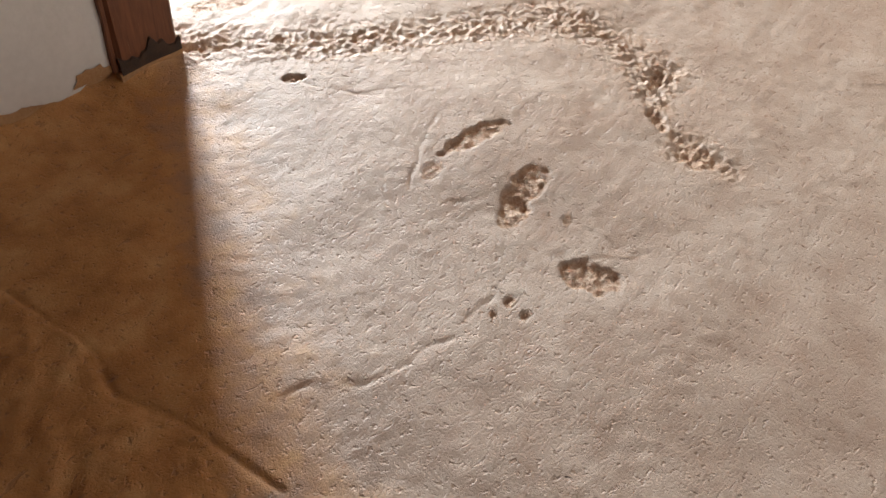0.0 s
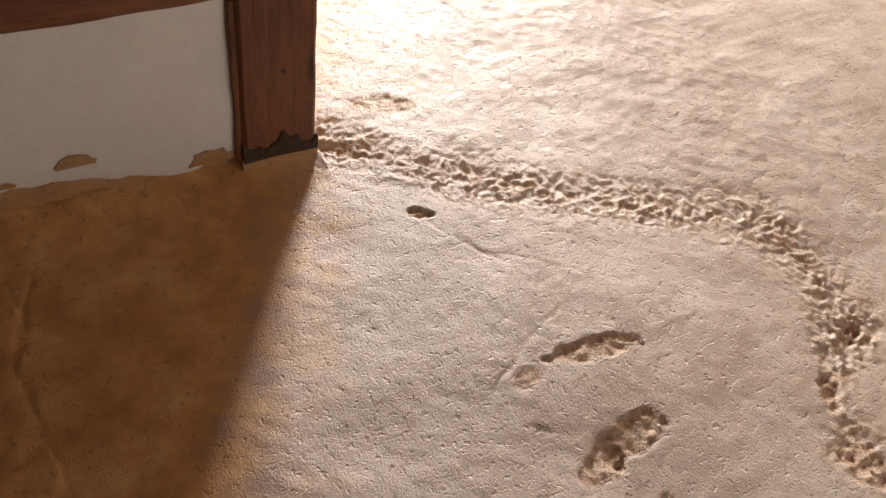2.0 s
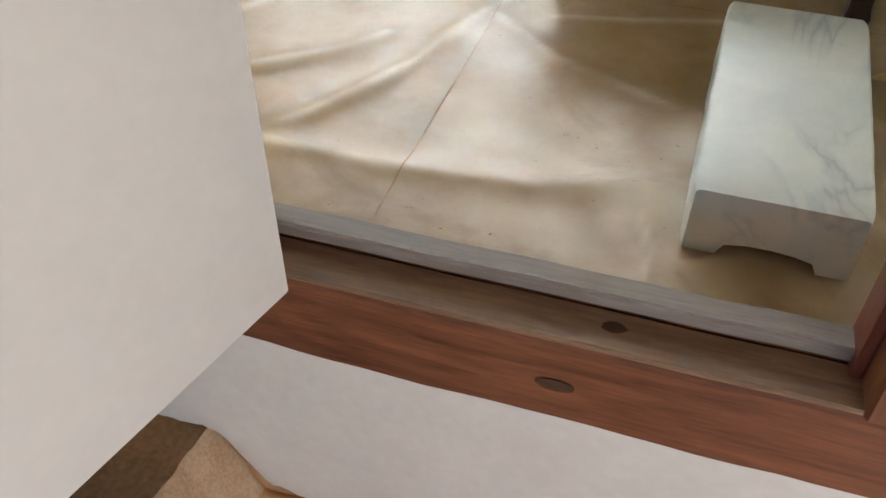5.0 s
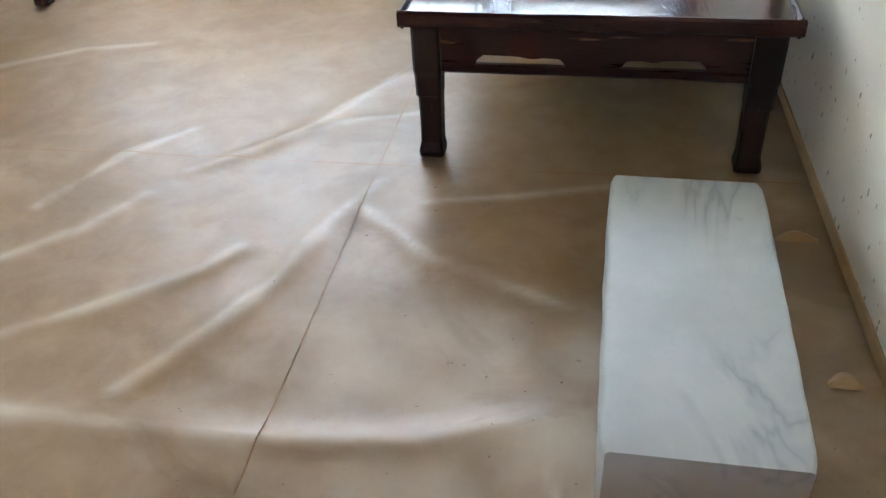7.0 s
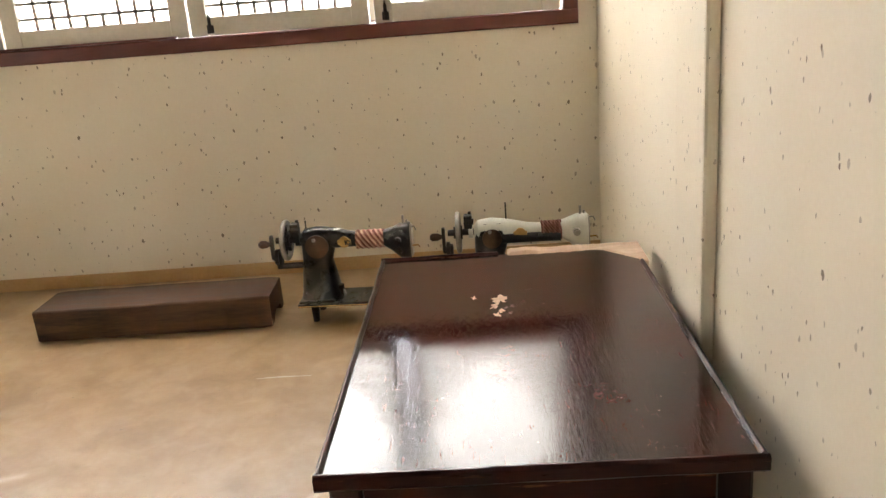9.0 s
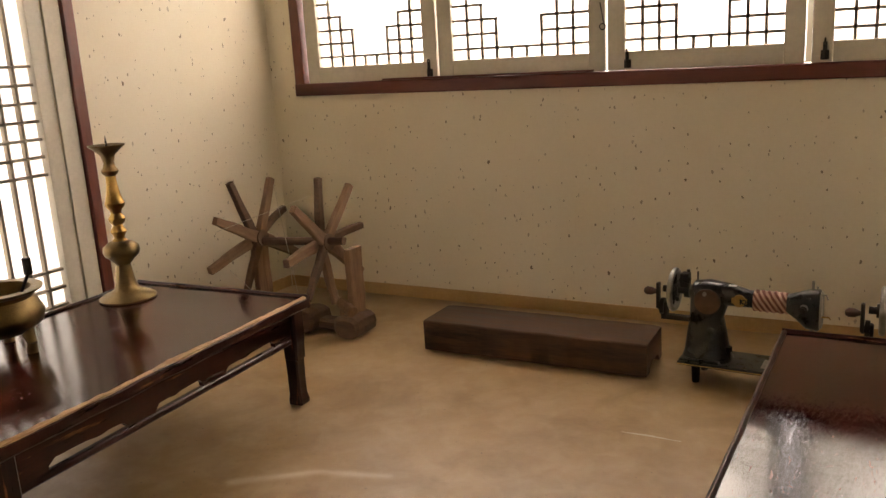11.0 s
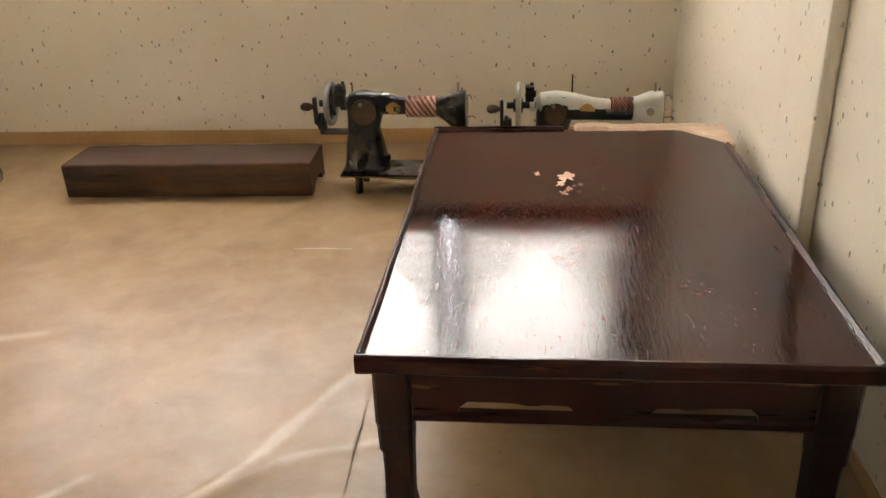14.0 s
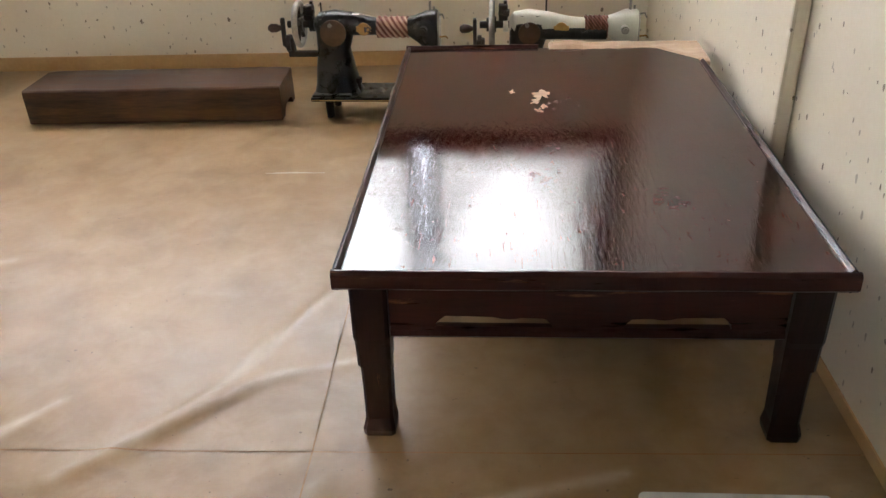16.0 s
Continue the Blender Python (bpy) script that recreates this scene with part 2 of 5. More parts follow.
def lacquer(name, along="y"):
    """Dark red-brown lacquer, crazed along the grain, scuffed grey in places."""
    m, n, l, b = nodes_of(name)
    s = {"y": (150, 24, 40), "x": (24, 150, 40), "z": (150, 150, 24)}[along]
    v = mapped(n, l, s)
    craze = noise_tex(n, l, v, 1.0, 4, 0.6, 0.9)
    blotch = noise_tex(n, l, mapped(n, l), 5, 5)
    col = ramp_between(n, l, blotch, [(0.3, (0.022, 0.0045, 0.004)), (0.7, (0.052, 0.011, 0.008))])
    crack = ramp_between(n, l, craze, [(0.30, (1, 1, 1)), (0.37, (0, 0, 0))])
    col = mix(n, l, maths(n, l, "MULTIPLY", crack, 0.35), col, (0.17, 0.085, 0.06))
    patch = ramp_between(n, l, noise_tex(n, l, mapped(n, l), 4.2, 3), [(0.61, (0, 0, 0)), (0.70, (1, 1, 1))])
    scuff = ramp_between(n, l, noise_tex(n, l, mapped(n, l), 48, 6, 0.7), [(0.54, (0, 0, 0)), (0.66, (1, 1, 1))])
    dull = maths(n, l, "MULTIPLY", patch, scuff)
    col = mix(n, l, maths(n, l, "MULTIPLY", dull, 0.55), col, (0.30, 0.25, 0.23))
    chip = noise_tex(n, l, mapped(n, l), 42, 5, 0.7)
    col = mix(n, l, ramp_between(n, l, chip, [(0.70, (0, 0, 0)), (0.725, (1, 1, 1))]), col, (0.34, 0.27, 0.23))
    l.new(col, b.inputs["Base Color"])
    l.new(maths(n, l, "MULTIPLY_ADD", dull, 0.4, maths(n, l, "MULTIPLY_ADD", blotch, 0.05, 0.01)), b.inputs["Roughness"])
    b.inputs["IOR"].default_value = 1.36
    where = noise_tex(n, l, mapped(n, l), 1.9, 2)
    h = maths(n, l, "MULTIPLY", craze, ramp_between(n, l, where, [(0.34, (0.25, 0.25, 0.25)), (0.56, (1, 1, 1))]))
    bumped(n, l, b, h, 0.30, 0.0012)
    return m


def marble_stone(name):
    m, n, l, b = nodes_of(name)
    v = mapped(n, l, (1, 1, 1), (0, 0, 0.35))
    warp = noise_tex(n, l, mapped(n, l, (6, 1.5, 6), (0, 0, -0.22)), 1.0, 4, 0.5, 0.7)
    vein = maths(n, l, "ABSOLUTE", maths(n, l, "SUBTRACT", warp, 0.5))
    cloud = noise_tex(n, l, v, 6, 5)
    col = ramp_between(n, l, cloud, [(0.3, (0.60, 0.63, 0.61)), (0.7, (0.76, 0.78, 0.75))])
    mask = ramp_between(n, l, noise_tex(n, l, v, 3.2, 2), [(0.48, (0, 0, 0)), (0.62, (1, 1, 1))])
    col = mix(n, l, maths(n, l, "MULTIPLY", ramp_between(n, l, vein, [(0.0, (0.55, 0.55, 0.55)), (0.012, (0.25, 0.25, 0.25)), (0.05, (0, 0, 0))]), mask), col, (0.30, 0.35, 0.38))
    stain = noise_tex(n, l, v, 14, 5)
    col = mix(n, l, ramp_between(n, l, stain, [(0.66, (0, 0, 0)), (0.8, (0.7, 0.7, 0.7))]), col, (0.42, 0.36, 0.24))
    l.new(col, b.inputs["Base Color"])
    b.inputs["Roughness"].default_value = 0.38
    bumped(n, l, b, noise_tex(n, l, v, 45, 5), 0.12, 0.004)
    return m


def window_paper(name):
    m, n, l, b = nodes_of(name)
    t, mx, d = n.new("ShaderNodeBsdfTranslucent"), n.new("ShaderNodeMixShader"), n.new("ShaderNodeBsdfDiffuse")
    v = mapped(n, l)
    c = ramp_between(n, l, noise_tex(n, l, v, 25, 5), [(0.3, (0.84, 0.82, 0.77)), (0.7, (0.93, 0.92, 0.88))])
    l.new(c, t.inputs[0]), l.new(c, d.inputs[0])
    mx.inputs[0].default_value = 0.08
    l.new(t.outputs[0], mx.inputs[1]), l.new(d.outputs[0], mx.inputs[2])
    l.new(mx.outputs[0], n["Material Output"].inputs[0])
    return m


def striped_cloth(name, a, c, scale):
    m, n, l, b = nodes_of(name)
    w = n.new("ShaderNodeTexWave")
    w.inputs["Scale"].default_value, w.inputs["Distortion"].default_value = scale, 1.0
    l.new(mapped(n, l, (1, 0.2, 0.7), (0, 0, 0)), w.inputs["Vector"])
    w.bands_direction = "DIAGONAL"
    col = mix(n, l, ramp_between(n, l, w.outputs["Fac"], [(0.42, (0, 0, 0)), (0.58, (1, 1, 1))]), a, c)
    l.new(col, b.inputs["Base Color"])
    b.inputs["Roughness"].default_value = 0.9
    bumped(n, l, b, w.outputs["Fac"], 0.5, 0.004)
    return m


EARTH = earth_floor("earth_floor")
MUD = plain("mud_wall", (0.30, 0.15, 0.06), (0.46, 0.27, 0.13), 7, (0.8, 0.95), 0.6, dist=0.006)
SHADE_BLACK = plain("shade_black_earth", (0.02, 0.015, 0.012), (0.06, 0.045, 0.03), 7, (0.8, 0.95), 0.6)
STEP_EARTH = plain("step_earth", (0.34, 0.20, 0.10), (0.62, 0.46, 0.30), 9, (0.6, 0.85), 0.6, dist=0.006)
STEP_TOP = plain("dark_step_top", (0.085, 0.045, 0.016), (0.30, 0.175, 0.075), 6, (0.7, 0.9), 0.6, dist=0.006)
ROT = plain("rotted_wood", (0.016, 0.009, 0.006), (0.075, 0.04, 0.022), 30, (0.7, 0.9), 0.6)
LIME = plain("lime_plaster", (0.60, 0.565, 0.525), (0.70, 0.665, 0.62), 4, (0.7, 0.85), 0.25, dist=0.003)
BROWN_PLASTER = plain("hall_plaster", (0.34, 0.25, 0.16), (0.50, 0.40, 0.28), 3, (0.8, 0.9), 0.3)
HALL_WOOD = wood("hall_roof_wood", (0.10, 0.05, 0.025), (0.26, 0.14, 0.07), "x")
RED_WOOD_X = wood("red_stained_beam", (0.055, 0.017, 0.008), (0.24, 0.090, 0.040), "x", knots=True, gloss=0.35)
RED_WOOD_Z = wood("red_stained_post", (0.055, 0.016, 0.007), (0.235, 0.090, 0.040), "z", knots=True, chips=((0.34, 0.17, 0.085), 0.64), gloss=0.35)
LEDGE_WOOD = wood("worn_sill_wood", (0.11, 0.055, 0.027), (0.27, 0.165, 0.09), "x", knots=True)
GREY_WOOD = wood("grey_worn_wood", (0.155, 0.12, 0.10), (0.29, 0.24, 0.21), "x")
DARK_RED_X = wood("window_frame_wood", (0.085, 0.018, 0.011), (0.15, 0.038, 0.024), "x", rough=(0.4, 0.6), bump=0.15)
DARK_RED_Z = wood("window_frame_upright", (0.085, 0.018, 0.011), (0.17, 0.045, 0.026), "z", rough=(0.4, 0.6), bump=0.15)
DOOR_PAPER = plain("white_door_paper", (0.66, 0.655, 0.64), (0.73, 0.725, 0.71), 3, (0.7, 0.85), 0.12)
FLOOR_PAPER = oiled_paper("oiled_floor_paper")
WALL_PAPER = flecked_paper("flecked_wallpaper")
SKIRT = plain("paper_skirt", (0.44, 0.27, 0.11), (0.56, 0.37, 0.18), 5, (0.4, 0.6), 0.2)
CEIL = plain("ceiling_paper", (0.66, 0.60, 0.48), (0.76, 0.70, 0.58), 2, (0.8, 0.9), 0.1)
SASH = plain("cream_sash_paint", (0.50, 0.46, 0.38), (0.62, 0.57, 0.48), 5, (0.5, 0.7), 0.2)
LATTICE = plain("lattice_bar_wood", (0.20, 0.16, 0.11), (0.32, 0.265, 0.19), 8, (0.5, 0.7), 0.2)
PANE = window_paper("window_paper")
TOP_LACQUER = lacquer("crazed_lacquer", "y")
EDGE_X = wood("lacquered_edge_x", (0.012, 0.003, 0.002), (0.048, 0.011, 0.006), "x", rough=(0.22, 0.45), chips=((0.19, 0.085, 0.036), 0.60), gloss=0.3)
EDGE_Y = wood("lacquered_edge_y", (0.012, 0.003, 0.002), (0.048, 0.011, 0.006), "y", rough=(0.22, 0.45), chips=((0.19, 0.085, 0.036), 0.60), gloss=0.3)
LEG_WOOD = wood("lacquered_leg", (0.007, 0.0025, 0.002), (0.032, 0.009, 0.005), "z", rough=(0.25, 0.5), chips=((0.20, 0.07, 0.03), 0.61), gloss=0.35)
BARE_WOOD = wood("bare_split_wood", (0.30, 0.17, 0.08), (0.62, 0.43, 0.26), "y", rough=(0.6, 0.85), bump=0.8)
BARE_X = wood("bare_torn_wood", (0.34, 0.22, 0.13), (0.62, 0.47, 0.33), "x", rough=(0.6, 0.85), bump=0.6)
LOG_WOOD = wood("old_brown_wood", (0.014, 0.007, 0.004), (0.105, 0.052, 0.026), "x", rough=(0.45, 0.7), bump=0.6, gloss=0.3)
GREY_TIMBER = wood("weathered_timber", (0.11, 0.055, 0.028), (0.33, 0.20, 0.115), "z", rough=(0.7, 0.9), bump=0.6)
DARK_TIMBER = wood("dark_old_timber", (0.06, 0.033, 0.02), (0.17, 0.10, 0.06), "x", rough=(0.7, 0.9), bump=0.6)
MARBLE = marble_stone("white_marble")
BLACK_ENAMEL = plain("black_enamel", (0.004, 0.005, 0.005), (0.014, 0.014, 0.013), 25, (0.2, 0.4), 0.08, coat=0.1)
WHITE_ENAMEL = plain("yellowed_enamel", (0.50, 0.50, 0.43), (0.66, 0.66, 0.58), 18, (0.25, 0.45), 0.08)
STEEL = plain("tarnished_steel", (0.20, 0.19, 0.17), (0.42, 0.40, 0.36), 30, (0.3, 0.55), 0.15, metal=0.85)
IRON = plain("black_iron", (0.012, 0.011, 0.010), (0.05, 0.04, 0.032), 30, (0.4, 0.7), 0.25, metal=0.5)
RUST = plain("brown_disc", (0.06, 0.035, 0.022), (0.14, 0.09, 0.06), 30, (0.4, 0.6), 0.2, metal=0.4)
BRASS = plain("aged_brass", (0.20, 0.115, 0.03), (0.50, 0.32, 0.10), 22, (0.28, 0.5), 0.2, metal=0.95)
DULL_BRASS = plain("patinated_brass", (0.10, 0.065, 0.025), (0.24, 0.165, 0.07), 22, (0.35, 0.6), 0.25, metal=0.9)
GOLD = plain("gold_transfer", (0.35, 0.20, 0.05), (0.55, 0.34, 0.10), 60, (0.4, 0.6), 0.1)
LABEL = plain("white_label", (0.7, 0.7, 0.68), (0.8, 0.8, 0.78), 30, (0.6, 0.7), 0.05)
PINK_CLOTH = striped_cloth("striped_cloth", (0.47, 0.30, 0.23), (0.19, 0.075, 0.05), 34)
RED_CLOTH = striped_cloth("red_cloth", (0.21, 0.085, 0.055), (0.15, 0.058, 0.038), 60)
THREAD = plain("cotton_thread", (0.5, 0.45, 0.36), (0.62, 0.56, 0.46), 40, (0.8, 0.9), 0.1)


# ---- mesh helpers ----
def part(name, bm, material, parent=None, label="", smooth=False):
    """Links a bmesh as one mesh object under a thing or part."""
    me = bpy.data.meshes.new(name)
    bmesh.ops.recalc_face_normals(bm, faces=bm.faces)
    bm.to_mesh(me)
    bm.free()
    me.materials.append(material)
    if smooth:
        me.shade_smooth()
        me.set_sharp_from_angle(angle=radians(40))
    ob = new(name, me)
    if parent:
        ob.parent = parent
    if label:
        ob["label"] = label
    return ob


def thing(name, place, label, category, group=""):
    ob = new(name)
    ob.matrix_world = place
    return tagged(ob, label, category, group)


def box(bm, lo, hi, bevel=0.0, seg=2, wob=0.0, taper=None):
    """A box from corner to corner, with rounded edges and a little waviness."""
    r = bmesh.ops.create_cube(bm, size=1.0)
    vs = r["verts"]
    for v in vs:
        v.co = Vector([lo[i] + (v.co[i] + 0.5) * (hi[i] - lo[i]) for i in range(3)])
    if bevel:
        es = list({e for v in vs for e in v.link_edges})
        made = bmesh.ops.bevel(bm, geom=es, offset=bevel, segments=seg, affect="EDGES", profile=0.6)
        vs = list({v for f in made["faces"] for v in f.verts} | {v for v in vs if v.is_valid})
    return vs


def beam(bm, lo, hi, axis, cuts=14, bevel=0.006, wob=0.003, seed=0.0):
    """A hewn timber: a rounded box cut along one axis and made slightly uneven."""
    other = [i for i in range(3) if i != axis]
    a0, a1, b0, b1 = lo[other[0]], hi[other[0]], lo[other[1]], hi[other[1]]
    q = bevel
    ring = [(a0 + q, b0), (a1 - q, b0), (a1, b0 + q), (a1, b1 - q), (a1 - q, b1), (a0 + q, b1), (a0, b1 - q), (a0, b0 + q)]
    rows = []
    for i in range(cuts + 1):
        t = lo[axis] + (hi[axis] - lo[axis]) * i / cuts
        row = []
        for j, (a, b) in enumerate(ring):
            c = [0.0, 0.0, 0.0]
            c[axis], c[other[0]], c[other[1]] = t, a, b
            p = Vector(c)
            d = noise.noise_vector(p * 9 + Vector((seed, j * 0.13, 0))) * wob
            d[axis] = 0
            row.append(bm.verts.new(p + d))
        rows.append(row)
    for u, w in zip(rows, rows[1:]):
        for j in range(8):
            bm.faces.new((u[j], u[(j + 1) % 8], w[(j + 1) % 8], w[j]))
    bm.faces.new(rows[0]), bm.faces.new(rows[-1])


def lathe(bm, profile, steps=28, centre=(0, 0, 0)):
    """Turns (radius, height) pairs round the z axis."""
    rings = []
    for r, z in profile:
        rings.append([bm.verts.new((centre[0] + r * math.cos(2 * math.pi * i / steps), centre[1] + r * math.sin(2 * math.pi * i / steps), centre[2] + z)) for i in range(steps)])
    for a, b in zip(rings, rings[1:]):
        for i in range(steps):
            bm.faces.new((a[i], a[(i + 1) % steps], b[(i + 1) % steps], b[i]))
    bm.faces.new(rings[0]), bm.faces.new(rings[-1])


def loft(bm, sections, axis="x", steps=20, square=2.0):
    """A body through elliptic sections (t, c1, c2, r1, r2) along an axis; square > 2 makes them boxier."""
    rings = []
    for t, c1, c2, r1, r2 in sections:
        ring = []
        for i in range(steps):
            a = 2 * math.pi * i / steps
            ca, sa = math.cos(a), math.sin(a)
            u = c1 + r1 * math.copysign(abs(ca) ** (2 / square), ca)
            w = c2 + r2 * math.copysign(abs(sa) ** (2 / square), sa)
            ring.append(bm.verts.new({"x": (t, u, w), "y": (u, t, w), "z": (u, w, t)}[axis]))
        rings.append(ring)
    for a, b in zip(rings, rings[1:]):
        for i in range(steps):
            bm.faces.new((a[i], a[(i + 1) % steps], b[(i + 1) % steps], b[i]))
    bm.faces.new(rings[0]), bm.faces.new(rings[-1])


def rod(bm, a, b, r0, r1=None, steps=10):
    a, b = Vector(a), Vector(b)
    q = (b - a).to_track_quat("Z", "Y").to_matrix()
    r1 = r0 if r1 is None else r1
    rings = [[bm.verts.new(p + q @ Vector((r * math.cos(2 * math.pi * i / steps), r * math.sin(2 * math.pi * i / steps), 0))) for i in range(steps)] for p, r in ((a, r0), (b, r1))]
    for i in range(steps):
        bm.faces.new((rings[0][i], rings[0][(i + 1) % steps], rings[1][(i + 1) % steps], rings[1][i]))
    bm.faces.new(rings[0]), bm.faces.new(rings[1])


def ring_mesh(bm, centre, axis, radius, thick, steps=26, sides=8):
    """A torus round the given axis."""
    q = Vector(axis).to_track_quat("Z", "Y").to_matrix()
    vs = [[bm.verts.new(Vector(centre) + q @ Vector(((radius + thick * math.cos(b)) * math.cos(a), (radius + thick * math.cos(b)) * math.sin(a), thick * math.sin(b))))
           for b in [2 * math.pi * j / sides for j in range(sides)]] for a in [2 * math.pi * i / steps for i in range(steps)]]
    for i in range(steps):
        for j in range(sides):
            bm.faces.new((vs[i][j], vs[(i + 1) % steps][j], vs[(i + 1) % steps][(j + 1) % sides], vs[i][(j + 1) % sides]))


def slab(name, lo, hi, material, bevel=0.0, label="", category="", parent=None):
    bm = bmesh.new()
    box(bm, lo, hi, bevel)
    ob = part(name, bm, material, parent)
    if not parent:
        tagged(ob, label, category, kind="structure")
    return ob


def near_line(x, y, line):
    """Distance from a point to a line through a few points."""
    best = 9.0
    for (ax, ay), (bx, by) in zip(line, line[1:]):
        dx, dy = bx - ax, by - ay
        t = max(0.0, min(1.0, ((x - ax) * dx + (y - ay) * dy) / (dx * dx + dy * dy)))
        best = min(best, math.hypot(x - ax - t * dx, y - ay - t * dy))
    return best


def grid_sheet(name, xs, ys, height, material, extra=None, parent=None):
    """A sheet over a grid; height(x, y) gives z and the value of a painted-in attribute."""
    vals = [[height(x, y) for x in xs] for y in ys]
    verts = [(x, y, vals[j][i][0]) for j, y in enumerate(ys) for i, x in enumerate(xs)]
    w = len(xs)
    faces = [(j * w + i, j * w + i + 1, (j + 1) * w + i + 1, (j + 1) * w + i) for j in range(len(ys) - 1) for i in range(w - 1)]
    me = bpy.data.meshes.new(name)
    me.from_pydata(verts, [], faces)
    if extra:
        at = me.attributes.new(extra, "FLOAT", "POINT")
        at.data.foreach_set("value", [vals[j][i][1] for j in range(len(ys)) for i in range(w)])
    me.materials.append(material)
    me.shade_smooth()
    ob = new(name, me)
    if parent:
        ob.parent = parent
    return ob


def steps_of(a, b, d):
    k = max(1, round((b - a) / d))
    return [a + (b - a) * i / k for i in range(k + 1)]


# ---- the hall: trodden floor, house wall, post, step ----
RUBBLE = [(0.20, 0.05), (0.29, -0.02), (0.47, -0.21), (0.74, -0.40), (1.0, -0.58), (1.22, -0.70), (1.21, -0.91), (1.17, -1.08)]
RUBBLE_END = [(1.17, -1.08), (0.97, -1.19), (0.88, -1.33), (0.90, -1.44)]
CRACKS = [[(0.35, -0.36), (0.43, -0.50), (0.62, -0.66)], [(0.24, -0.88), (0.36, -0.80), (0.51, -0.73)], [(0.39, -0.44), (0.47, -0.57)],
          [(0.10, -1.26), (0.055, -1.25), (-0.05, -1.253), (-0.15, -1.237), (-0.285, -1.20), (-0.35, -1.12), (-0.445, -1.084)],
          [(0.43, -1.24), (0.44, -1.41)], [(0.324, -1.33), (0.43, -1.42), (0.55, -1.50)], [(0.26, -0.98), (0.35, -1.043)], [(0.38, -1.03), (0.36, -1.08), (0.30, -1.16)]]
# broken edge of the trodden coat beside the post
FLAKE = [(0.146, -0.089), (0.253, -0.075), (0.35, -0.10), (0.419, -0.23), (0.438, -0.315), (0.56, -0.36), (0.72, -0.46), (0.95, -0.62)]
LIP = [(-0.56, -0.19), (-0.60, -0.30), (-0.635, -0.42), (-0.62, -0.54), (-0.60, -0.69), (-0.63, -0.85), (-0.58, -1.0), (-0.55, -1.25)]
# worn hollows: centre, half length, half width, turn, depth
PITS = [(0.52, -0.872, 0.105, 0.027, -0.19, 0.018), (0.32, -0.875, 0.04, 0.02, 0.3, 0.009), (0.455, -1.09, 0.085, 0.038, 0.15, 0.020), (0.36, -1.12, 0.06, 0.032, 0.25, 0.015),
        (0.345, -0.33, 0.032, 0.015, -0.6, 0.026), (0.308, -1.385, 0.068, 0.043, -1.05, 0.022), (0.112, -1.29, 0.013, 0.010, 0, 0.014), (0.105, -1.338, 0.016, 0.009, 0, 0.012), (0.055, -1.284, 0.010, 0.006, 0, 0.010),
        (0.45, 0.11, 0.09, 0.035, -0.4, 0.010), (1.15, -1.09, 0.03, 0.02, 0, 0.020), (0.95, -1.20, 0.05, 0.022, 0.9, 0.022), (0.88, -1.36, 0.05, 0.05, 0, 0.012), (0.25, -0.03, 0.05, 0.02, -0.8, 0.018), (0.43, -1.235, 0.022, 0.010, 0.4, 0.008)]


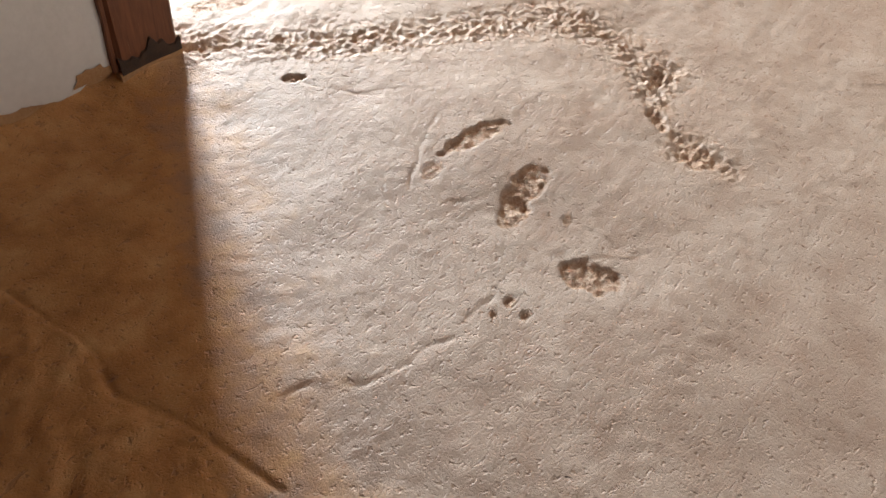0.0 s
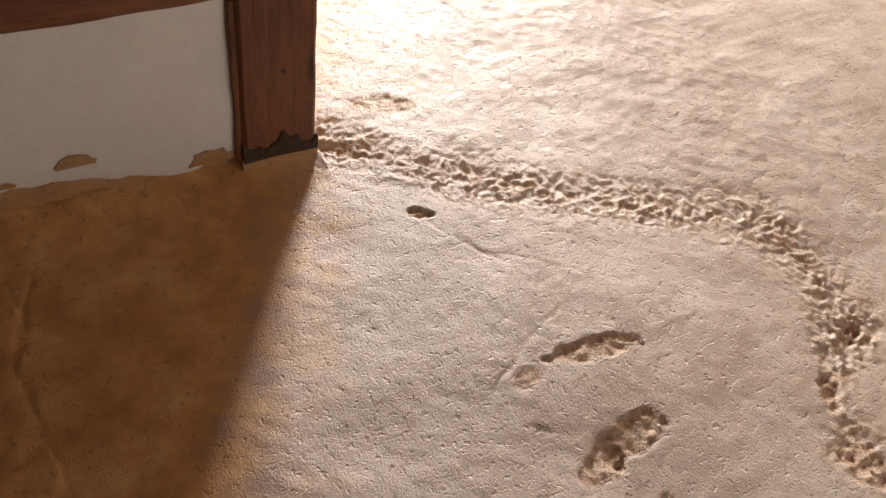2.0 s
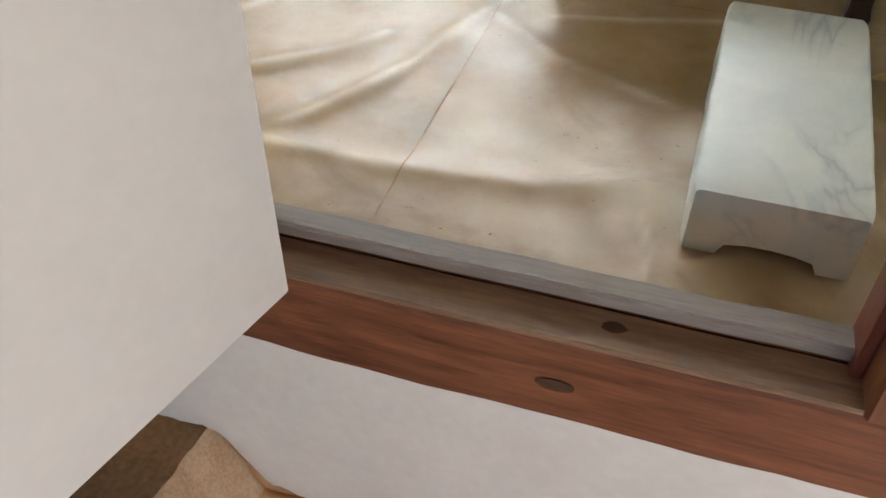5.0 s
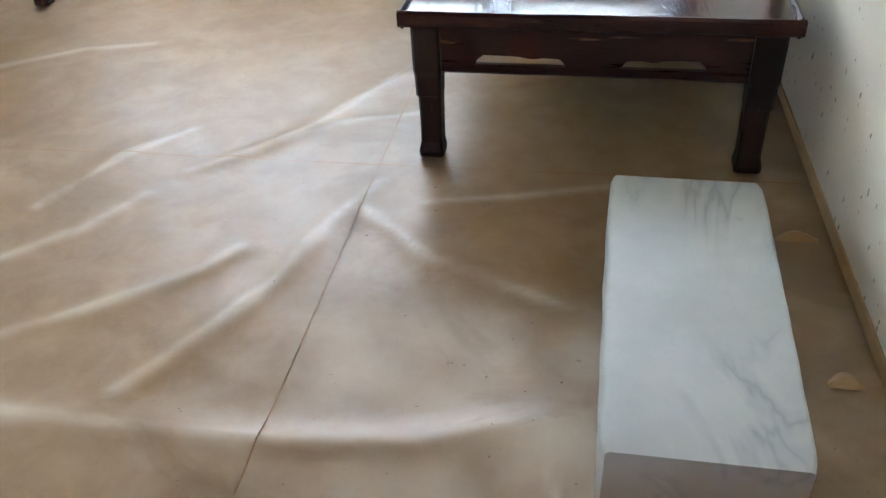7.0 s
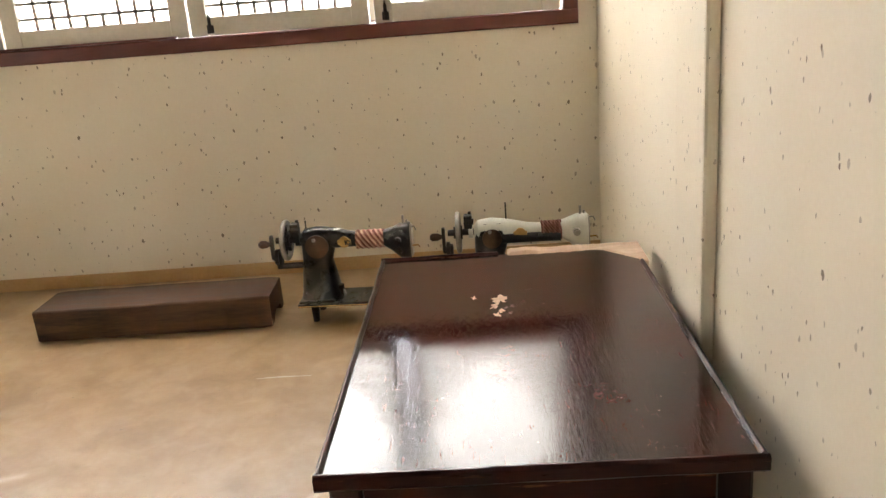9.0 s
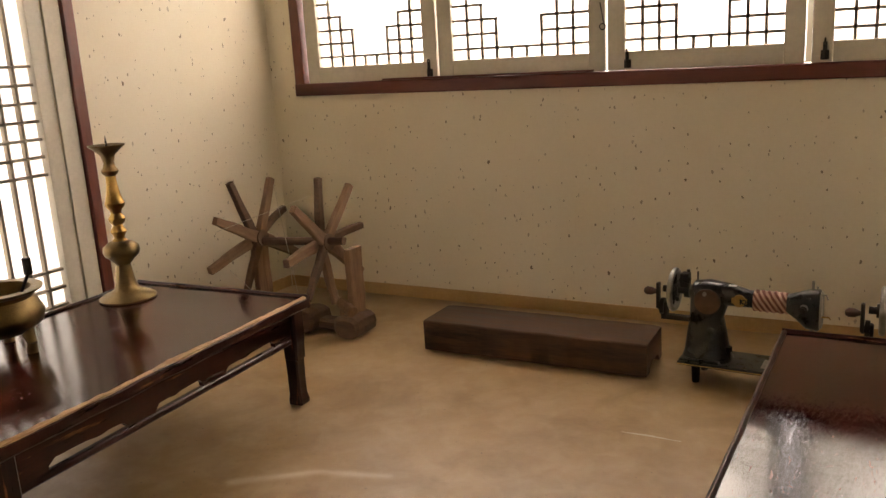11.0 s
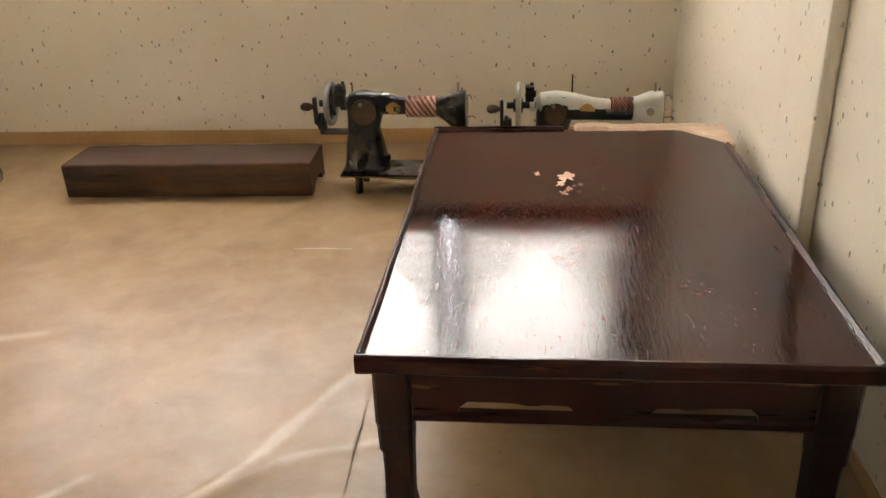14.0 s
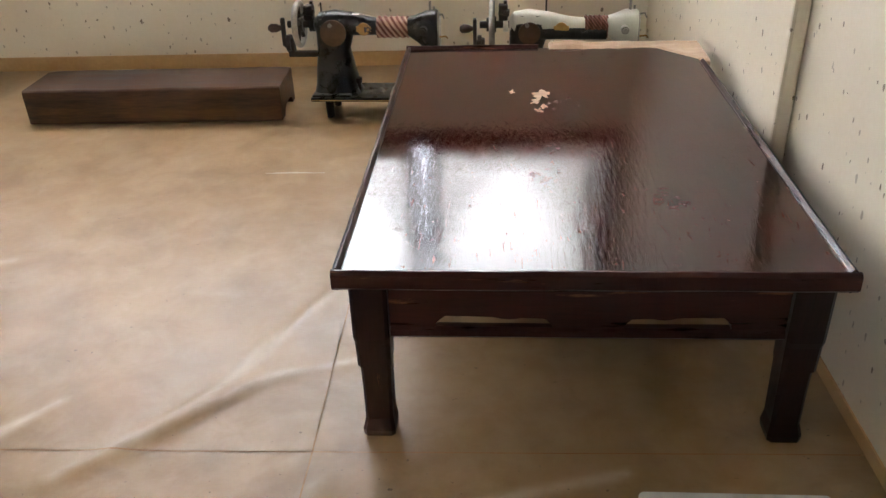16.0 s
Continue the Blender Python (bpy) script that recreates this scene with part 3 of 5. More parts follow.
def hall_height(x, y):
    p = Vector((x, y, 0))
    z = 0.010 * noise.noise(p * 1.7) + 0.004 * noise.noise(p * 6) + 0.0014 * noise.noise(p * 28)
    broken = 0.0
    beyond = 1.0 if (y > 0.1 - 0.72 * (x - 0.2) and x > 0.19) else 0.0
    if beyond:
        z += 0.0030 * noise.noise(p * 9) + 0.0017 * noise.noise(p * 24) + 0.0007 * noise.noise(p * 55)
    for line, w in ((RUBBLE, 0.085), (RUBBLE_END, 0.05)):
        d = abs(near_line(x, y, line) + 0.045 * noise.noise(p * 7) + 0.02 * noise.noise(p * 19))
        if d < 2 * w:
            k = math.exp(-(d / w) ** 2)
            z += k * (-0.006 + 0.007 * noise.noise(p * 30) + 0.008 * noise.noise(p * 75))
            broken = max(broken, k * (0.45 + 0.8 * noise.noise(p * 25)))
    d = near_line(x + 0.018 * noise.noise(p * 17), y + 0.018 * noise.noise(p * 17 + Vector((5, 0, 0))), FLAKE)
    if d < 0.03:
        k = math.exp(-(d / 0.007) ** 2)
        z -= 0.007 * k * (0.4 + noise.noise(p * 12))
        broken = max(broken, 0.8 * k)
    for line in CRACKS:
        d = abs(near_line(x + 0.014 * noise.noise(p * 11), y + 0.014 * noise.noise(p * 13 + Vector((5, 0, 0))), line))
        if d < 0.02:
            z -= 0.0038 * math.exp(-(d / 0.0042) ** 2) * (0.5 + noise.noise(p * 16))
    for px, py, a, b, turn, depth in PITS:
        dx, dy = x - px, y - py
        if abs(dx) < 0.25 and abs(dy) < 0.25:
            u, w = dx * math.cos(turn) + dy * math.sin(turn), dy * math.cos(turn) - dx * math.sin(turn)
            d = math.hypot(u / a, w / b) + 0.45 * noise.noise(p * 22) + 0.2 * noise.noise(p * 55)
            if d < 1.15:
                k = min(1.0, (1.15 - d) / 0.14)
                z -= 0.38 * depth * k * (1 + 0.9 * noise.noise(p * 42) + 0.4 * noise.noise(p * 90))
                broken = max(broken, 0.9 * k)
    if x < -0.2 and y < 0:
        d = near_line(x, y, LIP) + 0.012 * noise.noise(p * 14)
        side = x < -0.615 + 0.03 * noise.noise(Vector((y * 5, 3, 0)))
        z -= 0.006 * math.exp(-(max(d, 0) / 0.008) ** 2)
        if side:
            z += 0.004 + 0.008 * noise.noise(p * 9) + 0.005 * noise.noise(p * 24)
    if x < 0.2 and -0.16 < y:
        k = min(1.0, (y + 0.16) / 0.16)
        z += 0.030 * k * k * (1 + 0.8 * noise.noise(p * 9))
    return z, max(0.0, min(1.0, broken))


xs = steps_of(-2.6, -1.15, 0.06)[:-1] + steps_of(-1.15, 1.75, 0.0058) + steps_of(1.75, 4.6, 0.06)[1:]
ys = steps_of(-3.4, -1.75, 0.06)[:-1] + steps_of(-1.75, 0.85, 0.0058) + steps_of(0.85, 4.2, 0.06)[1:]
floor_hall = grid_sheet("floor_hall", xs, ys, hall_height, EARTH, "broken")
tagged(floor_hall, "pale trodden earth floor, pitted, cracked and crumbling", "floor", kind="structure")

# plinth of the house wall: mud core and a lime coat with a ragged lower edge
slab("wall_plinth", (-2.6, 0.006, -0.05), (0.0, 0.10, 0.497), MUD, label="mud plinth under the door sill", category="wall")
bm = bmesh.new()
cols = steps_of(-1.9, -0.012, 0.012)
front, back = [], []
for x in cols:
    base = float(np.interp(x, [-1.03, -0.84, -0.69, -0.52, -0.40, -0.27, -0.18, -0.10, 0.0], [0.07, 0.05, 0.10, 0.10, 0.08, 0.05, 0.02, 0.035, 0.04])) + 0.014 * noise.noise(Vector((x * 17, 2, 0))) + 0.006 * noise.noise(Vector((x * 60, 4, 0)))
    base += 0.125 * min(1.0, max(0.0, (-1.03 - x) / 0.08))
    top = 0.494 + 0.003 * noise.noise(Vector((x * 12, 8, 0)))
    zs = [base, base + 0.010] + [base + 0.010 + (top - base - 0.010) * i / 8 for i in range(1, 9)]
    front.append([bm.verts.new((x, (-0.004 if i == 0 else -0.008) + 0.003 * noise.noise(Vector((x * 5, z * 5, 0))), z)) for i, z in enumerate(zs)])
    back.append([bm.verts.new((x, 0.0055, z)) for z in (zs[0], zs[-1])])
for i in range(len(cols) - 1):
    for j in range(9):
        bm.faces.new((front[i][j], front[i + 1][j], front[i + 1][j + 1], front[i][j + 1]))
    bm.faces.new((back[i][0], back[i + 1][0], front[i + 1][0], front[i][0]))
    bm.faces.new((front[i][-1], front[i + 1][-1], back[i + 1][1], back[i][1]))
tagged(part("wall_plaster", bm, LIME, None, smooth=True), "white lime coat with a crumbling lower edge", "wall", kind="structure")
# bare patches where the coat has flaked
for px, pz, pw, ph in ((-0.40, 0.132, 0.045, 0.030), (-0.085, 0.048, 0.062, 0.036), (-0.56, 0.112, 0.03, 0.014), (-0.80, 0.066, 0.05, 0.02)):
    bm = bmesh.new()
    cen = bm.verts.new((px, -0.0135, pz + ph * 0.4))
    rim = []
    for i in range(28):
        a = i * math.pi / 14
        r = 1 + 0.35 * noise.noise(Vector((i * 0.7, px * 30, 5)))
        rim.append(bm.verts.new((px + pw * r * math.cos(a), -0.0118, pz + ph * r * max(-0.15, math.sin(a)))))
    for i in range(28):
        bm.faces.new((cen, rim[i], rim[(i + 1) % 28]))
    tagged(part("plaster_patch", bm, MUD), "flaked patch of bare mud on the lime coat", "wall", kind="structure")

# door sill, jambs and lintel
door_frame = thing("door_frame", pose(0, 0, 0), "red-brown timber door frame with a rebated sill", "door frame")
bm = bmesh.new()
beam(bm, (-1.9, -0.022, 0.497), (-0.012, 0.055, 0.642), 0, 40, 0.006, 0.004)
part("sill", bm, RED_WOOD_X, door_frame)
bm = bmesh.new()
beam(bm, (-0.99, -0.019, 0.6425), (-0.19, 0.052, 0.652), 0, 26, 0.003, 0.0015)
part("sill_ledge", bm, LEDGE_WOOD, door_frame, "worn tan ledge of the sill")
bm = bmesh.new()
beam(bm, (-1.9, 0.055, 0.45), (-0.012, 0.088, 0.652), 0, 40, 0.002, 0.001)
part("sill_lip", bm, RED_WOOD_X, door_frame)
bm = bmesh.new()
beam(bm, (-1.9, 0.049, 0.6545), (-0.19, 0.092, 0.677), 0, 40, 0.004, 0.002)
part("sill_cap", bm, GREY_WOOD, door_frame, "grey worn cap of the sill")
bm = bmesh.new()
beam(bm, (-0.19, -0.024, 0.644), (-0.020, 0.10, 2.30), 2, 24, 0.006, 0.003, 4)
part("jamb", bm, RED_WOOD_Z, door_frame)
bm = bmesh.new()
beam(bm, (-0.205, 0.030, 0.652), (-0.190, 0.095, 2.30), 2, 12, 0.003, 0.001, 4)
part("stop", bm, DARK_RED_Z, door_frame)
bm = bmesh.new()
beam(bm, (-1.20, -0.01, 0.678), (-1.06, 0.10, 2.30), 2, 24, 0.006, 0.003, 7)
part("jamb", bm, RED_WOOD_Z, door_frame)
bm = bmesh.new()
beam(bm, (-1.9, -0.022, 2.30), (-0.012, 0.10, 2.46), 0, 20, 0.006, 0.003, 9)
part("lintel", bm, RED_WOOD_X, door_frame)

for c, normal, size in (((-0.54, -0.0245, 0.570), (0, -1, 0), (0.026, 0.011)), ((-0.482, 0.022, 0.6525), (0, 0, 1), (0.016, 0.010)),
                        ((0.10, -0.0315, 0.29), (0, -1, 0), (0.006, 0.006))):
    bm = bmesh.new()
    mid = bm.verts.new((0, 0, 0.0015))
    rim = [bm.verts.new((size[0] * math.cos(i * 0.449) * (1 + 0.25 * noise.noise(Vector((i, size[0] * 90, 0)))), size[1] * math.sin(i * 0.449), 0)) for i in range(14)]
    for i in range(14):
        bm.faces.new((mid, rim[i], rim[(i + 1) % 14]))
    bmesh.ops.transform(bm, matrix=Matrix.Translation(c) @ (Matrix.Rotation(radians(90), 4, "X") if normal[1] else Matrix.Identity(4)), verts=bm.verts)
    part("knot", bm, LOG_WOOD, door_frame, "dark knot in the wood")

# door leaf, papered white, standing open towards the hall
leaf = thing("door_leaf", pose(-0.917, -0.032, 0.640, 0, 0, 256.5), "white papered door leaf standing open on the sill", "door")
bm = bmesh.new()
box(bm, (0, -0.017, 0), (0.70, 0.017, 1.64), 0.005, 2)
part("panel", bm, DOOR_PAPER, leaf, smooth=True)
for z in (0.25, 1.35):
    bm = bmesh.new()
    rod(bm, (-0.004, -0.02, z), (-0.004, -0.02, z + 0.07), 0.006)
    part("hinge", bm, IRON, leaf, "black iron hinge")

# corner post
corner_post = thing("corner_post", pose(0, 0, 0), "red-brown squared timber post with a rotted dark foot", "post")
bm = bmesh.new()
beam(bm, (-0.010, -0.028, 0.035), (0.186, 0.17, 2.75), 2, 60, 0.010, 0.0035, 2)
part("shaft", bm, RED_WOOD_Z, corner_post)
bm = bmesh.new()
rows = []
for i in range(64):
    x = -0.012 + 0.202 * i / 63
    h = 0.072 + 0.050 * noise.noise(Vector((x * 15, 5, 1))) + 0.016 * noise.noise(Vector((x * 48, 5, 1)))
    rows.append([bm.verts.new((x, -0.034, 0.028)), bm.verts.new((x, -0.034, max(0.034, h))), bm.verts.new((x, -0.026, max(0.034, h) + 0.006))])
for a, b in zip(rows, rows[1:]):
    bm.faces.new((a[0], b[0], b[1], a[1])), bm.faces.new((a[1], b[1], b[2], a[2]))
part("rotted_foot", bm, ROT, corner_post, "blackened damp wood at the foot")
bm = bmesh.new()
beam(bm, (-0.016, -0.036, 0.0), (0.190, 0.172, 0.036), 0, 12, 0.006, 0.006, 3)
tagged(part("post_base", bm, MUD), "mud-covered base stone under the post", "base stone")
bm = bmesh.new()
beam(bm, (-0.026, -0.022, 0.04), (-0.009, 0.0, 0.49), 2, 16, 0.004, 0.003, 3)
tagged(part("trim_post", bm, RED_WOOD_Z), "thin split wooden batten beside the post", "trim", kind="structure")

# step of rammed earth against the wall, its tread darker, a hollow coloured shade-black behind
earth_step = tagged(new("earth_step"), "worn rammed-earth step against the white plinth", "step", kind="structure")
TREAD = [(-1.43, -0.05), (-1.425, 0.14), (-1.41, 0.186), (-1.34, 0.191), (-1.27, 0.192), (-1.20, 0.192), (-1.150, 0.191), (-1.132, 0.189)]
FACE = [(-1.132, 0.189), (-1.118, 0.180), (-1.110, 0.166), (-1.098, 0.135), (-1.082, 0.10), (-1.068, 0.06), (-1.050, 0.03), (-1.030, 0.008), (-1.02, -0.05)]
for name, prof, mat_, label in (("tread", TREAD, STEP_TOP, "dark earth tread"), ("riser", FACE, STEP_EARTH, "pale crumbling earth face")):
    bm = bmesh.new()
    rows = []
    for y in steps_of(-1.75, 0.004, 0.012):
        row = []
        shift = -0.043 * min(1.0, -min(y, 0) / 0.3)
        for x, z in prof:
            p = Vector((x, y, z))
            d = noise.noise_vector(p * 7) * 0.006 + noise.noise_vector(p * 26) * 0.005 + noise.noise_vector(p * 60) * 0.002
            row.append(bm.verts.new((x + shift + d.x, y if y > -0.01 else y + d.y * 0.3, z + d.z)))
        rows.append(row)
    for a, b in zip(rows, rows[1:]):
        for j in range(len(prof) - 1):
            bm.faces.new((a[j], a[j + 1], b[j + 1], b[j]))
    part(name, bm, mat_, earth_step, label, smooth=True)
# black colour stands in for the enclosed shade of the hollow here
slab("ground_shaded_hollow", (-2.6, -1.9, -0.02), (-1.43, 0.0, 0.03), SHADE_BLACK, label="ground beside the earth step, coloured black as deep shade", category="ground")

# unseen brown walls close the hall and warm its bounce; daylight opening and roof
slab("wall_hall_west", (-2.75, -3.5, -0.1), (-2.6, 0.1, 2.9), BROWN_PLASTER, label="plain brown plaster wall", category="wall")
slab("wall_hall_south", (-2.75, -3.65, -0.1), (4.6, -3.5, 0.6), BROWN_PLASTER, label="unseen low brown plaster wall of the open front", category="wall")
slab("wall_hall_south_head", (-2.75, -3.65, 2.4), (4.6, -3.5, 2.9), BROWN_PLASTER, label="unseen brown plaster over the open front", category="wall")
slab("wall_hall_east", (4.5, -3.5, -0.1), (4.65, 4.3, 2.9), BROWN_PLASTER, label="plain brown plaster wall", category="wall")
slab("wall_hall_north", (0.19, 4.05, -0.1), (2.10, 4.2, 2.9), BROWN_PLASTER, label="plain brown plaster wall beside the doorway", category="wall")
slab("wall_hall_north_end", (3.95, 4.05, -0.1), (4.5, 4.2, 2.9), BROWN_PLASTER, label="plain brown plaster wall beside the doorway", category="wall")
slab("wall_hall_over_door", (2.10, 4.05, 2.3), (3.95, 4.2, 2.9), BROWN_PLASTER, label="plaster over the hall doorway", category="wall")
slab("ceiling_hall", (-2.75, -3.65, 2.9), (4.65, 4.3, 3.0), HALL_WOOD, label="dark boarded hall ceiling", category="ceiling")
slab("wall_door_left", (-3.55, 0.0, 0.49), (-1.9, 0.10, 2.9), LIME, label="white wall beside the door", category="wall")
slab("wall_door_side", (-1.9, 0.012, 0.678), (-1.20, 0.088, 2.30), LIME, label="white wall beside the door frame", category="wall")
slab("wall_over_door", (-1.9, 0.0, 2.46), (0.0, 0.10, 2.9), LIME, label="white wall over the lintel", category="wall")
slab("ground", (-60, -60, -0.4), (60, 60, -0.14), MUD, label="bare earth round the house", category="ground")

# ---- the room ----
slab("wall_east", (0.035, 0.172, 0.0), (0.17, 3.7, 2.9), WALL_PAPER, label="cream flecked paper wall", category="wall")
slab("wall_east_front", (0.012, 0.102, 0.0), (0.033, 0.18, 2.9), WALL_PAPER, label="cream paper behind the door jamb", category="wall")
slab("wall_pilaster", (-0.001, 1.885, F), (0.034, 2.14, 2.9), WALL_PAPER, 0.008, label="papered-over post in the wall", category="wall")
WX0, WX1, WZ0, WZ1 = -3.19, -0.095, 1.555, 2.72
slab("wall_north_low", (-3.4, 3.55, 0.0), (0.034, 3.69, WZ0), WALL_PAPER, label="cream flecked paper wall under the window", category="wall")
slab("wall_north_left", (-3.4, 3.55, WZ0), (WX0, 3.69, 2.9), WALL_PAPER, label="cream paper beside the window", category="wall")
slab("wall_north_right", (WX1, 3.55, WZ0), (0.034, 3.69, 2.9), WALL_PAPER, label="cream paper beside the window", category="wall")
slab("wall_north_top", (WX0, 3.55, WZ1), (WX1, 3.69, 2.9), WALL_PAPER, label="cream paper over the window", category="wall")
DY0, DY1, DZ0, DZ1 = 1.16, 2.27, 0.56, 2.45
slab("wall_west_far", (-3.54, DY1, 0.0), (-3.4, 3.69, 2.9), WALL_PAPER, label="white flecked paper wall", category="wall")
slab("wall_west_near", (-3.54, 0.1, 0.0), (-3.4, DY0, 2.9), WALL_PAPER, label="white flecked paper wall", category="wall")
slab("wall_west_top", (-3.54, DY0, DZ1), (-3.4, DY1, 2.9), WALL_PAPER, label="paper over the lattice door", category="wall")
slab("wall_west_low", (-3.54, DY0, 0.0), (-3.4, DY1, DZ0), WALL_PAPER, label="low wall under the lattice door", category="wall")
slab("wall_south_inside", (-3.4, 0.102, 0.0), (-1.15, 0.12, 2.9), WALL_PAPER, label="cream paper on the door wall", category="wall")
slab("ceiling", (-3.54, 0.1, 2.9), (0.19, 3.69, 3.0), CEIL, label="cream papered ceiling", category="ceiling")
slab("baseboard_north", (-3.39, 3.540, F - 0.01), (0.03, 3.549, F + 0.058), SKIRT, 0.003, label="floor paper turned up the wall", category="baseboard")
slab("baseboard_west", (-3.399, 2.36, F - 0.01), (-3.392, 3.54, F + 0.058), SKIRT, 0.003, label="floor paper turned up the wall", category="baseboard")
slab("baseboard_east", (0.029, 0.2, F - 0.01), (0.0342, 1.88, F + 0.03), SKIRT, 0.003, label="floor paper turned up the wall", category="baseboard")

# creases of the floor paper: line, height, half width
FOLDS = [([(-1.64, 1.03), (-1.60, 1.15), (-1.55, 1.27), (-1.43, 1.41)], 0.006, 0.035), ([(-1.36, 1.21), (-1.20, 1.35), (-1.12, 1.47), (-0.95, 1.83)], 0.009, 0.035),
         ([(-1.20, 1.35), (-1.04, 1.49), (-0.87, 1.54)], 0.007, 0.03), ([(-1.47, 0.62), (-1.32, 0.72), (-1.18, 0.84), (-1.13, 0.92)], 0.010, 0.04),
         ([(-1.19, 0.51), (-1.09, 0.68), (-1.02, 0.82), (-0.97, 1.04), (-0.90, 1.20)], 0.013, 0.04), ([(-0.91, 1.09), (-0.82, 1.01), (-0.73, 0.92), (-0.58, 0.85), (-0.40, 0.78)], 0.010, 0.035),
         ([(-0.78, 1.13), (-0.59, 1.17), (-0.38, 1.23)], 0.005, 0.03), ([(-1.45, 0.44), (-1.23, 0.445), (-0.98, 0.44), (-0.67, 0.46), (-0.50, 0.54)], 0.012, 0.05),
         ([(-0.50, 0.54), (-0.46, 0.36), (-0.44, 0.22)], 0.010, 0.04), ([(-2.2, 1.75), (-2.0, 1.9), (-1.8, 1.95)], 0.003, 0.04), ([(-1.7, 0.75), (-1.5, 0.95), (-1.42, 1.1)], 0.006, 0.05)]


def sheet_height(x, y, lift):
    p = Vector((x, y, 0))
    z = F + lift + 0.0025 * noise.noise(p * 3.1)
    rub = 0.0
    for line, h, w in FOLDS:
        d = near_line(x, y, line)
        if d < 3.0 * w:
            d += 0.010 * noise.noise(p * 8)
            k = math.exp(-abs(d / (0.75 * w)) ** 1.5) * (0.7 + 0.5 * noise.noise(p * 5))
            z += h * k
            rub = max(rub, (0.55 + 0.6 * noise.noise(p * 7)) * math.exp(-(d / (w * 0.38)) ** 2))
    if y < 0.26 and -1.06 < x < -0.19:
        z += 0.06 * ((0.26 - y) / 0.17) ** 2
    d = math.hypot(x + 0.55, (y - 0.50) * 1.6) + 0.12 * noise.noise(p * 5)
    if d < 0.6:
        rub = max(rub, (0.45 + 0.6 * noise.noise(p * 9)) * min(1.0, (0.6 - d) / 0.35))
    return z, max(0.0, min(1.0, rub))


floor_room = tagged(new("floor"), "oiled yellow-brown paper floor, creased and worn", "floor", kind="structure")
SX, SY = -0.92, 1.28
for k, (x0, x1, y0, y1) in enumerate([(-3.4, SX - 0.0015, 0.09, SY - 0.0013), (SX + 0.0015, 0.034, 0.09, SY - 0.0013), (-3.4, SX - 0.0015, SY + 0.0013, 3.55), (SX + 0.0015, 0.034, SY + 0.0013, 3.55)]):
    lift = (0.0, 0.0006, 0.0003, 0.0009)[k]
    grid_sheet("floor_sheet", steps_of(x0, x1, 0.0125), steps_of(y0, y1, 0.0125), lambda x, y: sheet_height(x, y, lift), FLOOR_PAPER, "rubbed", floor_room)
for x0, x1, y0, hh, wid in ((-1.275, -1.095, 2.468, 0.0015, 0.007), (-0.075, 0.005, 1.06, 0.016, 0.022), (-0.055, 0.0, 0.66, 0.012, 0.03)):
    bm = bmesh.new()
    rows = []
    for x in steps_of(x0, x1, 0.008):
        k = math.sin(math.pi * min(0.98, max(0.02, (x - x0) / (x1 - x0))))
        z = sheet_height(x, y0, 0.001)[0]
        w_ = wid * (0.4 + 0.6 * k) + 0.004 * noise.noise(Vector((x * 60, y0, 0)))
        rows.append([bm.verts.new((x, y0, z)), bm.verts.new((x, y0 + w_ * 0.5, z + hh * k)), bm.verts.new((x, y0 + w_, z + hh * 0.7 * k)), bm.verts.new((x, y0 + w_, z))])
    for u, w in zip(rows, rows[1:]):
        for j in range(3):
            bm.faces.new((u[j], w[j], w[j + 1], u[j + 1]))
    part("paper_tear", bm, SKIRT if y0 < 2 else THREAD, floor_room, "curled torn sliver of floor paper")
slab("floor_base", (-3.4, 0.102, 0.2), (0.034, 3.55, F - 0.012), MUD, label="clay underfloor", category="floor")

# window of four papered sashes
window = tagged(new("window_1"), "wide window of four cream sashes with stepped lattice", "window", kind="structure")
for lo, hi, mat_, ax in (((-3.235, 3.525, 1.497), (-0.045, 3.60, 1.556), DARK_RED_X, 0), ((-3.235, 3.525, 2.72), (-0.045, 3.60, 2.78), DARK_RED_X, 0),
                         ((-3.235, 3.525, 1.5565), (-3.178, 3.60, 2.7195), DARK_RED_Z, 2), ((-0.107, 3.525, 1.5565), (-0.045, 3.60, 2.7195), DARK_RED_Z, 2)):
    bm = bmesh.new()
    beam(bm, lo, hi, ax, 14, 0.004, 0.0015)
    part("window_frame", bm, mat_, window)
bm = bmesh.new()
box(bm, (-2.72, 3.519, 1.5575), (-1.70, 3.56, 1.566), 0.003)
part("window_sill", bm, DARK_RED_X, window)
